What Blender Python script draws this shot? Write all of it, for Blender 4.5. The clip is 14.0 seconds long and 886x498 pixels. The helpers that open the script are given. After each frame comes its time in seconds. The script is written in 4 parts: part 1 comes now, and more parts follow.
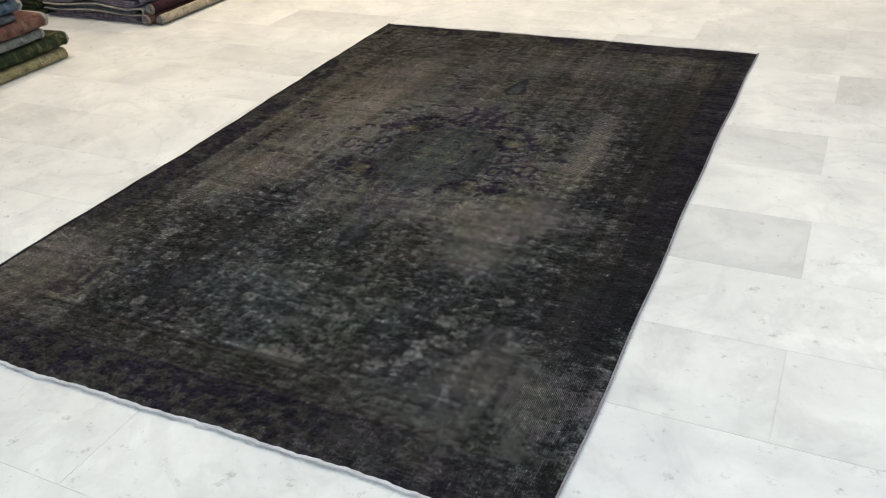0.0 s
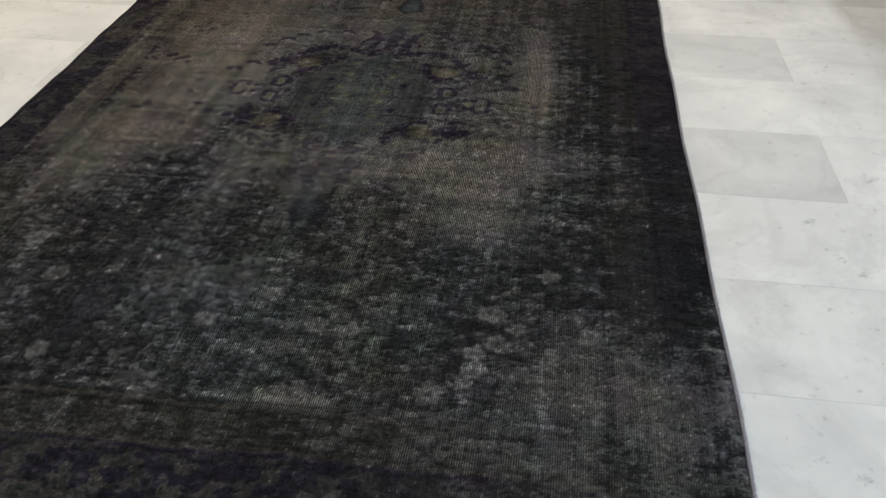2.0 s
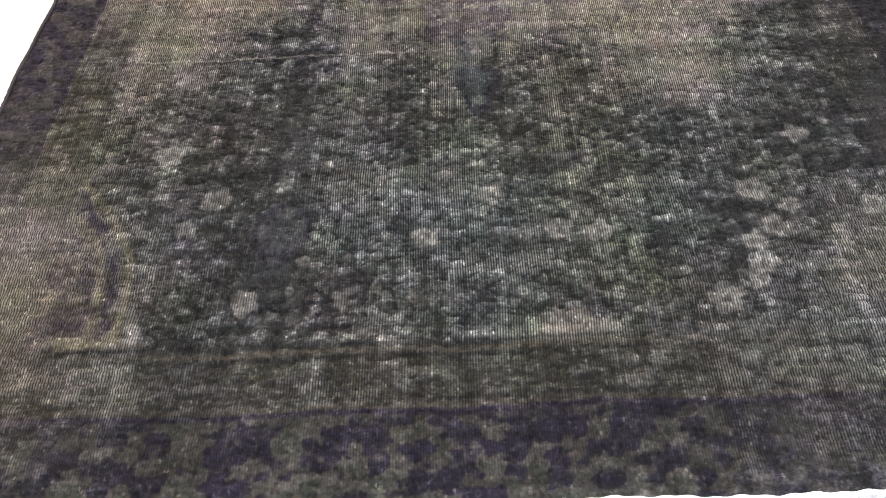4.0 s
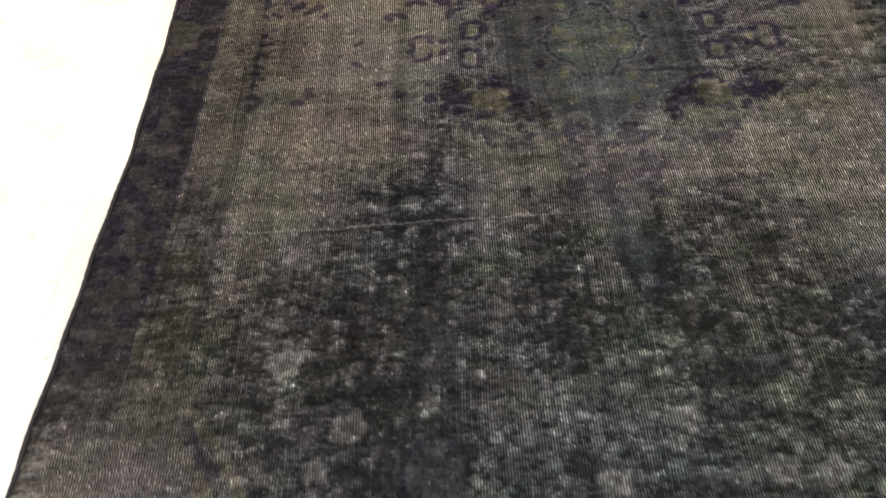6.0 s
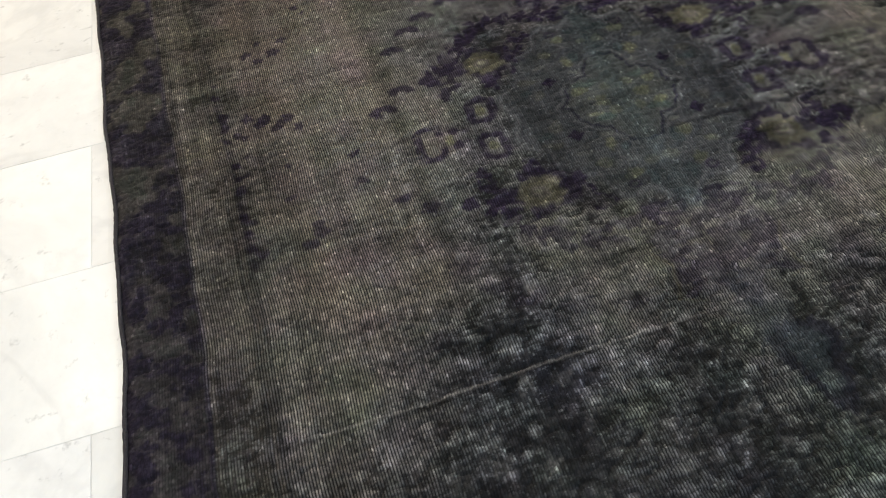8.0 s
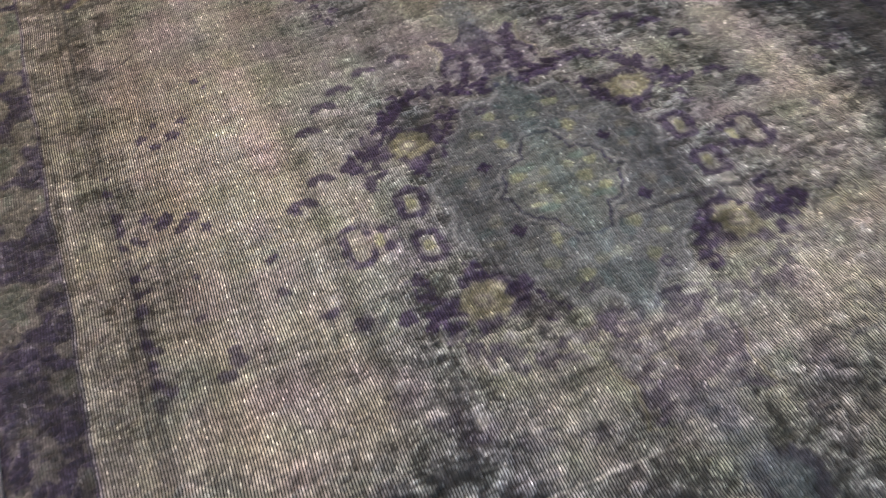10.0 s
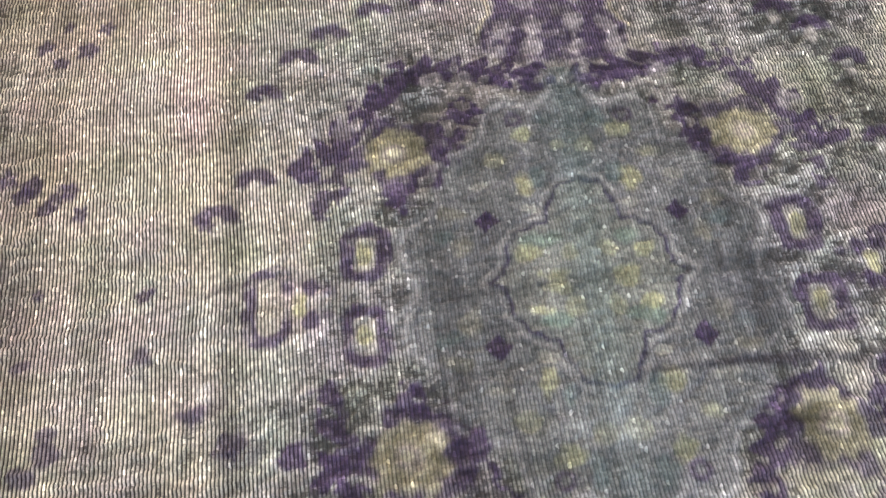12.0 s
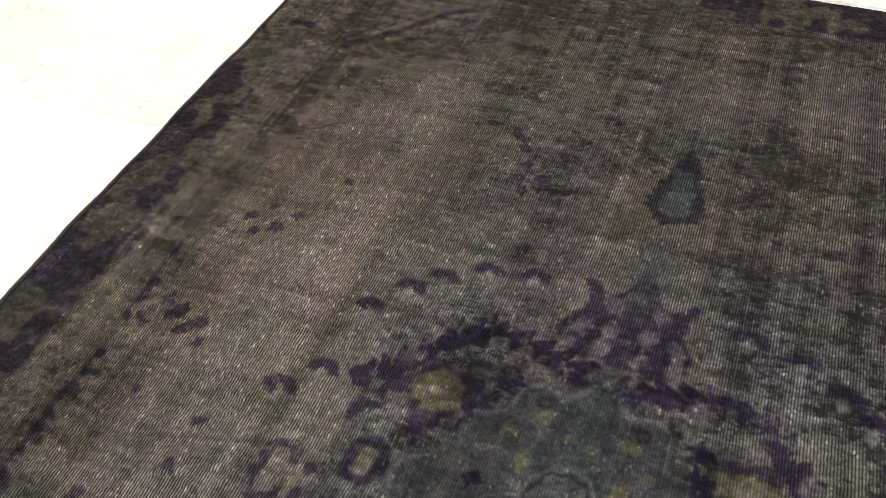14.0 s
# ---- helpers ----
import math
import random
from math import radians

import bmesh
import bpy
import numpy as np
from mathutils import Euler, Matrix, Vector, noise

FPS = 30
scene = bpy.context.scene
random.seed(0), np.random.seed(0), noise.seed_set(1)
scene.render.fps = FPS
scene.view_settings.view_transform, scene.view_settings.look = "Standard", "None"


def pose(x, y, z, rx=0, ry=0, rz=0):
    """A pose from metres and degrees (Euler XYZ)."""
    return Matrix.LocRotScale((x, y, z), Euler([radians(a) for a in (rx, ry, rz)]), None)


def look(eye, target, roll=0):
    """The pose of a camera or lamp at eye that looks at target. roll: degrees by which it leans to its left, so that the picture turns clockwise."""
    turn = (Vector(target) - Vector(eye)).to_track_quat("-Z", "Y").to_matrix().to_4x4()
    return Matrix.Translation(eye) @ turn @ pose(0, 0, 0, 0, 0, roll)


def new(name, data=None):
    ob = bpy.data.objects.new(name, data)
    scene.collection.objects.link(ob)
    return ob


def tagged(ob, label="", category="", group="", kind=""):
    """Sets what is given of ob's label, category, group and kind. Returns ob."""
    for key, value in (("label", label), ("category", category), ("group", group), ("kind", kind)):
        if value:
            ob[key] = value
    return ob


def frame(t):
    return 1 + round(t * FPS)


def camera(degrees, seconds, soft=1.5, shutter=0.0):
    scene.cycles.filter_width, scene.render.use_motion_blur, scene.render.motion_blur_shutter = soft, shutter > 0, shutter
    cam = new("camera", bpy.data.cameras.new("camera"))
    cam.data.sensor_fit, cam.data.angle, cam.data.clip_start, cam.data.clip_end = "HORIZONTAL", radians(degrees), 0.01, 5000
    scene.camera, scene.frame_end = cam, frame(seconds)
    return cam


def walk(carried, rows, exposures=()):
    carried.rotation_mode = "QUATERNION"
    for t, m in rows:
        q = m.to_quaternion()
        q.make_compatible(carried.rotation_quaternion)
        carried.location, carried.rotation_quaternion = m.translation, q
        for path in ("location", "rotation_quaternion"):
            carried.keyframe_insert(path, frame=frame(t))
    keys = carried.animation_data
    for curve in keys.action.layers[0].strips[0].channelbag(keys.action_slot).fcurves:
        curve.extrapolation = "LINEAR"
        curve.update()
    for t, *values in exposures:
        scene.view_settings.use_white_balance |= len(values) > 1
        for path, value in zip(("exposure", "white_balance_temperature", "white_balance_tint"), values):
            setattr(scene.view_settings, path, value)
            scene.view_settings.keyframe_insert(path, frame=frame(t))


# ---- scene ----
cam = camera(55.4, 14.0, 0.95, 0.25)
PATH = [
    (0, (1.101, -2.264, 1.158), (0.321, -0.735, 0.132), -3.7),
    (0.5, (0.945, -2.161, 1.101), (0.246, -0.626, 0.027), -2.2),
    (1, (0.791, -2.074, 1.074), (0.278, -0.471, -0.007), 0.8),
    (1.5, (0.594, -2.028, 1.027), (0.382, -0.368, -0.067), 1.8),
    (2, (0.44, -1.985, 1.005), (0.225, -0.397, -0.19), 0.0),
    (2.5, (0.31, -1.883, 0.963), (0.061, -0.41, -0.366), -2.4),
    (2.7, (0.249, -1.832, 0.959), (0.0, -0.409, -0.423), -4.3),
    (4.8, (-0.171, -1.639, 0.967), (-0.146, -0.376, -0.584), -0.6),
    (5, (-0.177, -1.578, 0.956), (-0.202, -0.318, -0.597), -2.8),
    (5.5, (-0.197, -1.456, 0.953), (-0.318, -0.184, -0.586), -6.4),
    (6, (-0.278, -1.38, 0.959), (-0.371, -0.051, -0.532), -5.9),
    (6.5, (-0.489, -1.298, 0.968), (-0.293, 0.095, -0.454), -1.1),
    (7, (-0.571, -1.255, 0.943), (-0.336, 0.11, -0.499), -0.1),
    (7.5, (-0.553, -1.124, 0.908), (-0.352, 0.215, -0.564), -4.7),
    (7.7, (-0.55, -1.081, 0.904), (-0.382, 0.251, -0.578), -8.2),
    (9.8, (-0.564, -0.945, 0.946), (-0.071, 0.334, -0.511), -5.5),
    (10, (-0.519, -0.837, 0.906), (-0.104, 0.434, -0.581), -5.1),
    (10.5, (-0.413, -0.624, 0.838), (-0.122, 0.57, -0.739), -3.5),
    (11, (-0.297, -0.485, 0.776), (-0.131, 0.602, -0.895), -2.7),
    (11.5, (-0.253, -0.427, 0.747), (-0.132, 0.56, -0.988), -1.3),
    (12, (-0.242, -0.399, 0.764), (-0.134, 0.595, -0.968), -0.8),
    (12.5, (-0.253, -0.352, 0.77), (-0.119, 0.664, -0.948), 2.5),
    (13, (-0.24, -0.298, 0.818), (-0.161, 0.827, -0.833), 5.0),
    (13.5, (-0.094, -0.324, 0.858), (-0.44, 1.006, -0.596), -0.4),
    (14, (0.057, -0.4, 0.904), (-0.54, 0.873, -0.518), -4.3),
]
# exposure of the phone's camera: low while the white floor is in view, high over the rug alone
EXPOSURES = [(0.0, 0.0, 6150, 8), (1.0, 0.15, 6150, 8), (1.5, -0.02, 6150, 8), (2.0, -0.32, 6150, 9), (2.5, 0.56, 6100, 4), (2.7, 0.75, 6150, 6), (4.8, 1.87, 6750, 14),
             (5.0, 1.97, 6850, 13), (5.5, 1.6, 6600, 14), (6.0, 0.62, 6450, 13), (6.5, 0.0, 5900, 10), (7.0, -0.06, 5850, 9), (7.5, 0.06, 5900, 9), (7.7, 0.1, 5900, 8),
             (9.8, 1.63, 6100, 15), (10.5, 1.8, 6100, 15), (11.0, 2.15, 6000, 14), (12.0, 2.22, 6100, 14), (12.5, 2.22, 6000, 14), (13.0, 2.52, 6250, 16),
             (13.5, 1.65, 6250, 17), (14.0, 0.6, 6250, 16)]
walk(cam, [(t, look(eye, target, roll)) for t, eye, target, roll in PATH], EXPOSURES)

# ------------------------------------------------------------------ world and lamps
world = bpy.data.worlds.new("world")
world.use_nodes = True
world.node_tree.nodes["Background"].inputs[0].default_value = (0.8, 0.85, 0.9, 1)
world.node_tree.nodes["Background"].inputs[1].default_value = 0.05
scene.world = world

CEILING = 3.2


def unseen_ceiling_lamp(x, y, size_x, size_y, watts, colour):
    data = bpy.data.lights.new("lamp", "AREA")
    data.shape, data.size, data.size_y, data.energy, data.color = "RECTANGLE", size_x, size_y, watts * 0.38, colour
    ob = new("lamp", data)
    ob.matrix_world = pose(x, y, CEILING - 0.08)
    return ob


# none of these lamps is seen; places, watts and colours fit the floor's light
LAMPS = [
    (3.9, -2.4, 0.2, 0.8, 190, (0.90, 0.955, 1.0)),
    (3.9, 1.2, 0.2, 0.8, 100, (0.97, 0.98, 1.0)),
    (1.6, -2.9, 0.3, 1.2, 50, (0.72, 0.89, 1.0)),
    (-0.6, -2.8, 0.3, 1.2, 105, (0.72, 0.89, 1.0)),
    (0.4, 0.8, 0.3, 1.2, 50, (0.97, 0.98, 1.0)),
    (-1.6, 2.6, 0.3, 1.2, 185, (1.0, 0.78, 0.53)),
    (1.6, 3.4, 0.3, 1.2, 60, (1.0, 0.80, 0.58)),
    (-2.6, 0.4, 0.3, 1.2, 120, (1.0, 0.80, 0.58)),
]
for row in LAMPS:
    unseen_ceiling_lamp(*row)

# ------------------------------------------------------------------ materials


def material(name):
    mat = bpy.data.materials.new(name)
    mat.use_nodes = True
    return mat, mat.node_tree.nodes, mat.node_tree.links, mat.node_tree.nodes["Principled BSDF"]


def node(nodes, kind, **values):
    n = nodes.new(kind)
    for key, value in values.items():
        if key in n.inputs:
            n.inputs[key].default_value = value
    return n


def mix_colours(nodes, links, blend, fac, a, b):
    n = nodes.new("ShaderNodeMix")
    n.data_type, n.blend_type = "RGBA", blend
    for socket, value in ((n.inputs[0], fac), (n.inputs[6], a), (n.inputs[7], b)):
        if isinstance(value, bpy.types.NodeSocket):
            links.new(value, socket)
        else:
            socket.default_value = value
    return n.outputs[2]


def ramp(nodes, links, fac, stops):
    n = nodes.new("ShaderNodeValToRGB")
    while len(n.color_ramp.elements) < len(stops):
        n.color_ramp.elements.new(0.5)
    for e, (at, c) in zip(n.color_ramp.elements, stops):
        e.position, e.color = at, (*c, 1) if len(c) == 3 else c
    links.new(fac, n.inputs[0])
    return n.outputs[0]


def knotted_pile():
    """Worn knotted wool: dyed pile where it is kept, pale warp strands standing up in short strokes where it is worn away."""
    mat, nodes, links, shader = material("knotted_wool")

    def given(name):
        n = nodes.new("ShaderNodeAttribute")
        n.attribute_name = name
        return n

    def calc(kind, a, b=None, c=None, clamp=False):
        n = nodes.new("ShaderNodeMath")
        n.operation, n.use_clamp = kind, clamp
        for socket, value in zip(n.inputs, (a, b, c)):
            if isinstance(value, bpy.types.NodeSocket):
                links.new(value, socket)
            elif value is not None:
                socket.default_value = value
        return n.outputs[0]

    def pattern(x, y, detail=1.0):
        at = nodes.new("ShaderNodeCombineXYZ")
        links.new(x, at.inputs["X"])
        links.new(y, at.inputs["Y"])
        n = node(nodes, "ShaderNodeTexNoise", Scale=1.0, Detail=detail, Roughness=0.6)
        n.noise_dimensions = "2D"
        links.new(at.outputs[0], n.inputs["Vector"])
        return n.outputs["Fac"]

    dye, thread = given("pile"), given("thread")
    lined, wear = dye.outputs["Alpha"], thread.outputs["Alpha"]
    warp = given("warp").outputs["Fac"]
    place = nodes.new("ShaderNodeTexCoord")
    axes = nodes.new("ShaderNodeSeparateXYZ")
    links.new(place.outputs["Object"], axes.inputs[0])
    x, y = axes.outputs["X"], axes.outputs["Y"]
    fibre = node(nodes, "ShaderNodeTexNoise", Scale=650.0, Detail=3.0, Roughness=0.7)
    links.new(place.outputs["Object"], fibre.inputs["Vector"])
    # each warp strand has strokes of its own
    strand = calc("FLOOR", warp)
    own = calc("MULTIPLY", strand, 3.71)
    stroke = pattern(own, calc("MULTIPLY", y, 1 / 0.0105), 1.5)
    lasting = pattern(calc("MULTIPLY", strand, 0.83), calc("MULTIPLY", y, 1 / 0.45), 2.0)
    weft = pattern(calc("MULTIPLY", x, 1 / 0.020), calc("MULTIPLY", y, 1 / 0.0036), 2.0)
    tangle = pattern(calc("MULTIPLY", x, 1 / 0.006), calc("MULTIPLY", y, 1 / 0.006), 2.0)
    hold = calc("MULTIPLY_ADD", stroke, 0.75, -0.375 + 0.5)
    hold = calc("ADD", hold, calc("MULTIPLY_ADD", weft, 0.45, -0.225))
    hold = calc("ADD", hold, calc("MULTIPLY_ADD", tangle, 0.45, -0.225))
    hold = calc("ADD", hold, calc("MULTIPLY_ADD", lasting, 0.45, -0.225))
    bared = calc("MULTIPLY_ADD", calc("SUBTRACT", wear, hold), 1 / 0.24, 0.5, clamp=True)
    crest = calc("SMOOTH_MIN", calc("MULTIPLY_ADD", calc("PINGPONG", warp, 0.5), 3.6, -0.22, clamp=True), 1.0, 0.1)
    ridge = calc("MULTIPLY_ADD", lined, calc("SUBTRACT", crest, 1.0), 1.0)
    worn = calc("MULTIPLY", bared, ridge, clamp=True)
    # darker between strands: the shade of the grooves is put into the colour
    gap_shade = calc("MULTIPLY_ADD", ridge, 0.55, 0.45)
    c = mix_colours(nodes, links, "MIX", worn, dye.outputs["Color"], thread.outputs["Color"])
    grain = ramp(nodes, links, fibre.outputs["Fac"], [(0.3, (0.78, 0.78, 0.78)), (0.55, (1, 1, 1)), (0.75, (1.25, 1.25, 1.25))])
    bright = ramp(nodes, links, stroke, [(0.3, (0.75, 0.75, 0.76)), (0.55, (1.0, 1.0, 1.0)), (0.72, (1.42, 1.42, 1.4))])
    # tone of single knots; the brightest few are glints put into the colour
    cell = nodes.new("ShaderNodeCombineXYZ")
    links.new(warp, cell.inputs["X"])
    links.new(calc("MULTIPLY", y, 1 / 0.0046), cell.inputs["Y"])
    knots = node(nodes, "ShaderNodeTexVoronoi", Scale=1.0, Randomness=0.6)
    knots.voronoi_dimensions = "2D"
    links.new(cell.outputs[0], knots.inputs["Vector"])
    tone = nodes.new("ShaderNodeSeparateColor")
    links.new(knots.outputs["Color"], tone.inputs[0])
    each = ramp(nodes, links, tone.outputs[0], [(0.0, (0.74, 0.74, 0.75)), (0.45, (0.95, 0.95, 0.95)), (0.9, (1.15, 1.15, 1.14)), (0.972, (1.2, 1.2, 1.18)), (1.0, (2.3, 2.3, 2.26))])
    for fine in (grain, bright, each, gap_shade):
        c = mix_colours(nodes, links, "MULTIPLY", 1.0, c, fine)
    links.new(c, shader.inputs["Base Color"])
    shader.inputs["Roughness"].default_value = 0.75
    shader.inputs["Specular IOR Level"].default_value = 0.05
    bump = node(nodes, "ShaderNodeBump", Strength=0.55, Distance=0.0012)
    links.new(calc("MULTIPLY_ADD", ridge, 0.8, calc("ADD", calc("MULTIPLY", fibre.outputs["Fac"], 0.7), calc("MULTIPLY", weft, 0.9))), bump.inputs["Height"])
    links.new(bump.outputs["Normal"], shader.inputs["Normal"])
    return mat


def cotton(name, light, dark):
    mat, nodes, links, shader = material(name)
    place = nodes.new("ShaderNodeTexCoord")
    fine = node(nodes, "ShaderNodeTexNoise", Scale=500.0, Detail=3.0)
    wide = node(nodes, "ShaderNodeTexNoise", Scale=14.0, Detail=2.0)
    links.new(place.outputs["Object"], fine.inputs["Vector"])
    links.new(place.outputs["Object"], wide.inputs["Vector"])
    c1 = ramp(nodes, links, fine.outputs["Fac"], [(0.3, dark), (0.7, light)])
    c2 = ramp(nodes, links, wide.outputs["Fac"], [(0.35, (0.7, 0.7, 0.72)), (0.65, (1, 1, 1))])
    links.new(mix_colours(nodes, links, "MULTIPLY", 1.0, c1, c2), shader.inputs["Base Color"])
    shader.inputs["Roughness"].default_value = 0.9
    bump = node(nodes, "ShaderNodeBump", Strength=0.6, Distance=0.001)
    links.new(fine.outputs["Fac"], bump.inputs["Height"])
    links.new(bump.outputs["Normal"], shader.inputs["Normal"])
    return mat


def marble():
    """White honed marble; each tile has a tone of its own, grey clouds, fine veins and small pits."""
    mat, nodes, links, shader = material("white_marble")
    info = nodes.new("ShaderNodeObjectInfo")
    place = nodes.new("ShaderNodeNewGeometry")
    shift = nodes.new("ShaderNodeVectorMath")
    shift.operation = "MULTIPLY_ADD"
    links.new(info.outputs["Random"], shift.inputs[0])
    shift.inputs[1].default_value = (7.0, 11.0, 5.0)
    links.new(place.outputs["Position"], shift.inputs[2])
    cloud = node(nodes, "ShaderNodeTexNoise", Scale=3.5, Detail=6.0, Roughness=0.65, Distortion=0.3)
    vein = node(nodes, "ShaderNodeTexNoise", Scale=3.2, Detail=6.0, Roughness=0.6, Distortion=0.5)
    pits = node(nodes, "ShaderNodeTexNoise", Scale=30.0, Detail=5.0, Roughness=0.75)
    fine = node(nodes, "ShaderNodeTexNoise", Scale=160.0, Detail=3.0)
    for n in (cloud, vein, pits, fine):
        links.new(shift.outputs[0], n.inputs["Vector"])
    tone = mix_colours(nodes, links, "MIX", ramp(nodes, links, cloud.outputs["Fac"], [(0.35, (0, 0, 0)), (0.7, (1, 1, 1))]),
                       (0.635, 0.64, 0.645, 1), (0.81, 0.81, 0.80, 1))
    veins = ramp(nodes, links, vein.outputs["Fac"], [(0.46, (1, 1, 1)), (0.495, (0.82, 0.82, 0.83)), (0.505, (0.84, 0.84, 0.84)), (0.55, (1, 1, 1))])
    c = mix_colours(nodes, links, "MULTIPLY", 0.4, tone, veins)
    spots = ramp(nodes, links, pits.outputs["Fac"], [(0.27, (0.45, 0.46, 0.47)), (0.40, (1, 1, 1))])
    c = mix_colours(nodes, links, "MULTIPLY", 0.7, c, spots)
    c = mix_colours(nodes, links, "MULTIPLY", 1.0, c, info.outputs["Color"])
    links.new(c, shader.inputs["Base Color"])
    rough = ramp(nodes, links, cloud.outputs["Fac"], [(0.3, (0.34, 0.34, 0.34)), (0.7, (0.5, 0.5, 0.5))])
    links.new(rough, shader.inputs["Roughness"])
    shader.inputs["Specular IOR Level"].default_value = 0.35
    bump = node(nodes, "ShaderNodeBump", Strength=0.12, Distance=0.001)
    links.new(fine.outputs["Fac"], bump.inputs["Height"])
    links.new(bump.outputs["Normal"], shader.inputs["Normal"])
    return mat


def painted(name, colour):
    mat, nodes, links, shader = material(name)
    place = nodes.new("ShaderNodeNewGeometry")
    wide = node(nodes, "ShaderNodeTexNoise", Scale=1.5, Detail=5.0)
    links.new(place.outputs["Position"], wide.inputs["Vector"])
    c = ramp(nodes, links, wide.outputs["Fac"], [(0.3, tuple(v * 0.9 for v in colour)), (0.7, colour)])
    links.new(c, shader.inputs["Base Color"])
    shader.inputs["Roughness"].default_value = 0.8
    return mat


def stacked_wool(name, low, high, accent, scale=16.0):
    """Wool of a folded rug: a mottled worn design in three colours, with knot-sized grain."""
    mat, nodes, links, shader = material(name)
    place = nodes.new("ShaderNodeTexCoord")
    wide = node(nodes, "ShaderNodeTexNoise", Scale=scale, Detail=5.0, Roughness=0.65, Distortion=0.6)
    cell = node(nodes, "ShaderNodeTexVoronoi", Scale=scale * 1.6)
    fine = node(nodes, "ShaderNodeTexNoise", Scale=150.0, Detail=4.0, Roughness=0.7)
    for n in (wide, cell, fine):
        links.new(place.outputs["Object"], n.inputs["Vector"])
    c = ramp(nodes, links, wide.outputs["Fac"], [(0.32, low), (0.55, high), (0.72, accent)])
    spots = ramp(nodes, links, cell.outputs["Distance"], [(0.12, (0.55, 0.55, 0.55)), (0.4, (1, 1, 1))])
    c = mix_colours(nodes, links, "MULTIPLY", 0.7, c, spots)
    grain = ramp(nodes, links, fine.outputs["Fac"], [(0.3, (0.35, 0.35, 0.35)), (0.7, (1.7, 1.7, 1.7))])
    links.new(mix_colours(nodes, links, "MULTIPLY", 1.0, c, grain), shader.inputs["Base Color"])
    shader.inputs["Roughness"].default_value = 0.95
    shader.inputs["Specular IOR Level"].default_value = 0.1
    bump = node(nodes, "ShaderNodeBump", Strength=0.7, Distance=0.003)
    links.new(fine.outputs["Fac"], bump.inputs["Height"])
    links.new(bump.outputs["Normal"], shader.inputs["Normal"])
    return mat


MARBLE, PILE = marble(), knotted_pile()
GROUT = painted("grout", (0.74, 0.72, 0.69))
PLASTER = painted("white_plaster", (0.78, 0.76, 0.72))
COTTON = cotton("pale_cotton", (0.70, 0.70, 0.71), (0.42, 0.42, 0.45))
EDGE_DARK = cotton("dark_overcast_wool", (0.035, 0.03, 0.035), (0.012, 0.01, 0.012))
EDGE_PALE = cotton("lavender_overcast_cotton", (0.36, 0.345, 0.38), (0.16, 0.155, 0.18))

# ------------------------------------------------------------------ mesh helpers


def mesh_object(name, verts, faces, mat, parent=None, label="", smooth=False):
    data = bpy.data.meshes.new(name)
    data.from_pydata(verts, [], faces)
    data.materials.append(mat)
    if smooth:
        data.shade_smooth()
    ob = new(name, data)
    ob.parent = parent
    return tagged(ob, label)


def box_data(name, x0, y0, z0, x1, y1, z1, mat):
    verts = [(x, y, z) for z in (z0, z1) for y in (y0, y1) for x in (x0, x1)]
    faces = [(0, 2, 3, 1), (4, 5, 7, 6), (0, 1, 5, 4), (2, 6, 7, 3), (0, 4, 6, 2), (1, 3, 7, 5)]
    data = bpy.data.meshes.new(name)
    data.from_pydata(verts, [], faces)
    data.materials.append(mat)
    return data


# ------------------------------------------------------------------ room
X0, X1, Y0, Y1 = -4.7, 4.7, -4.6, 5.2
for name, box in (("wall_west", (X0 - 0.2, Y0 - 0.2, -0.1, X0, Y1 + 0.2, CEILING)), ("wall_east", (X1, Y0 - 0.2, -0.1, X1 + 0.2, Y1 + 0.2, CEILING)),
                  ("wall_south", (X0, Y0 - 0.2, -0.1, X1, Y0, CEILING)), ("wall_north", (X0, Y1, -0.1, X1, Y1 + 0.2, CEILING))):
    tagged(new(name, box_data(name, *box, PLASTER)), "plain white plaster wall of the shop", "wall", kind="structure")
tagged(new("ceiling", box_data("ceiling", X0 - 0.2, Y0 - 0.2, CEILING, X1 + 0.2, Y1 + 0.2, CEILING + 0.15, PLASTER)),
       "plain white plaster ceiling of the shop", "ceiling", kind="structure")
floor = tagged(new("floor", box_data("floor", X0, Y0, -0.12, X1, Y1, -0.0014, GROUT)),
               "floor of white veined marble tiles in running bond", "floor", kind="structure")

# ------------------------------------------------------------------ the rug on the floor
CX, CY = -0.05, -0.015       # centre of its design
NEAR, FAR = -1.34, 1.302


def left_edge(y):
    return np.interp(y, [-1.4, -0.65, -0.3, 0.0, 0.2, 0.5, 0.75, 1.3], [-0.882, -0.886, -0.883, -0.889, -0.899, -0.909, -0.917, -0.928]) + 0.0015 * np.sin(17.0 * y) + 0.001 * np.sin(41.0 * y)


def right_edge(y):
    return 0.775 - 0.004 * np.sin(2.4 * y + 1.0) + 0.002 * np.sin(11.0 * y)


def near_edge(x):
    return NEAR + 0.005 * np.sin(4.1 * x + 0.4) + 0.002 * np.sin(19.0 * x) + 0.0011 * np.sin(83.0 * x) + 0.0008 * np.sin(211.0 * x + 1.0)


def far_edge(x):
    return FAR + 0.006 * np.sin(3.3 * x + 2.2) + 0.003 * np.sin(13.0 * x)


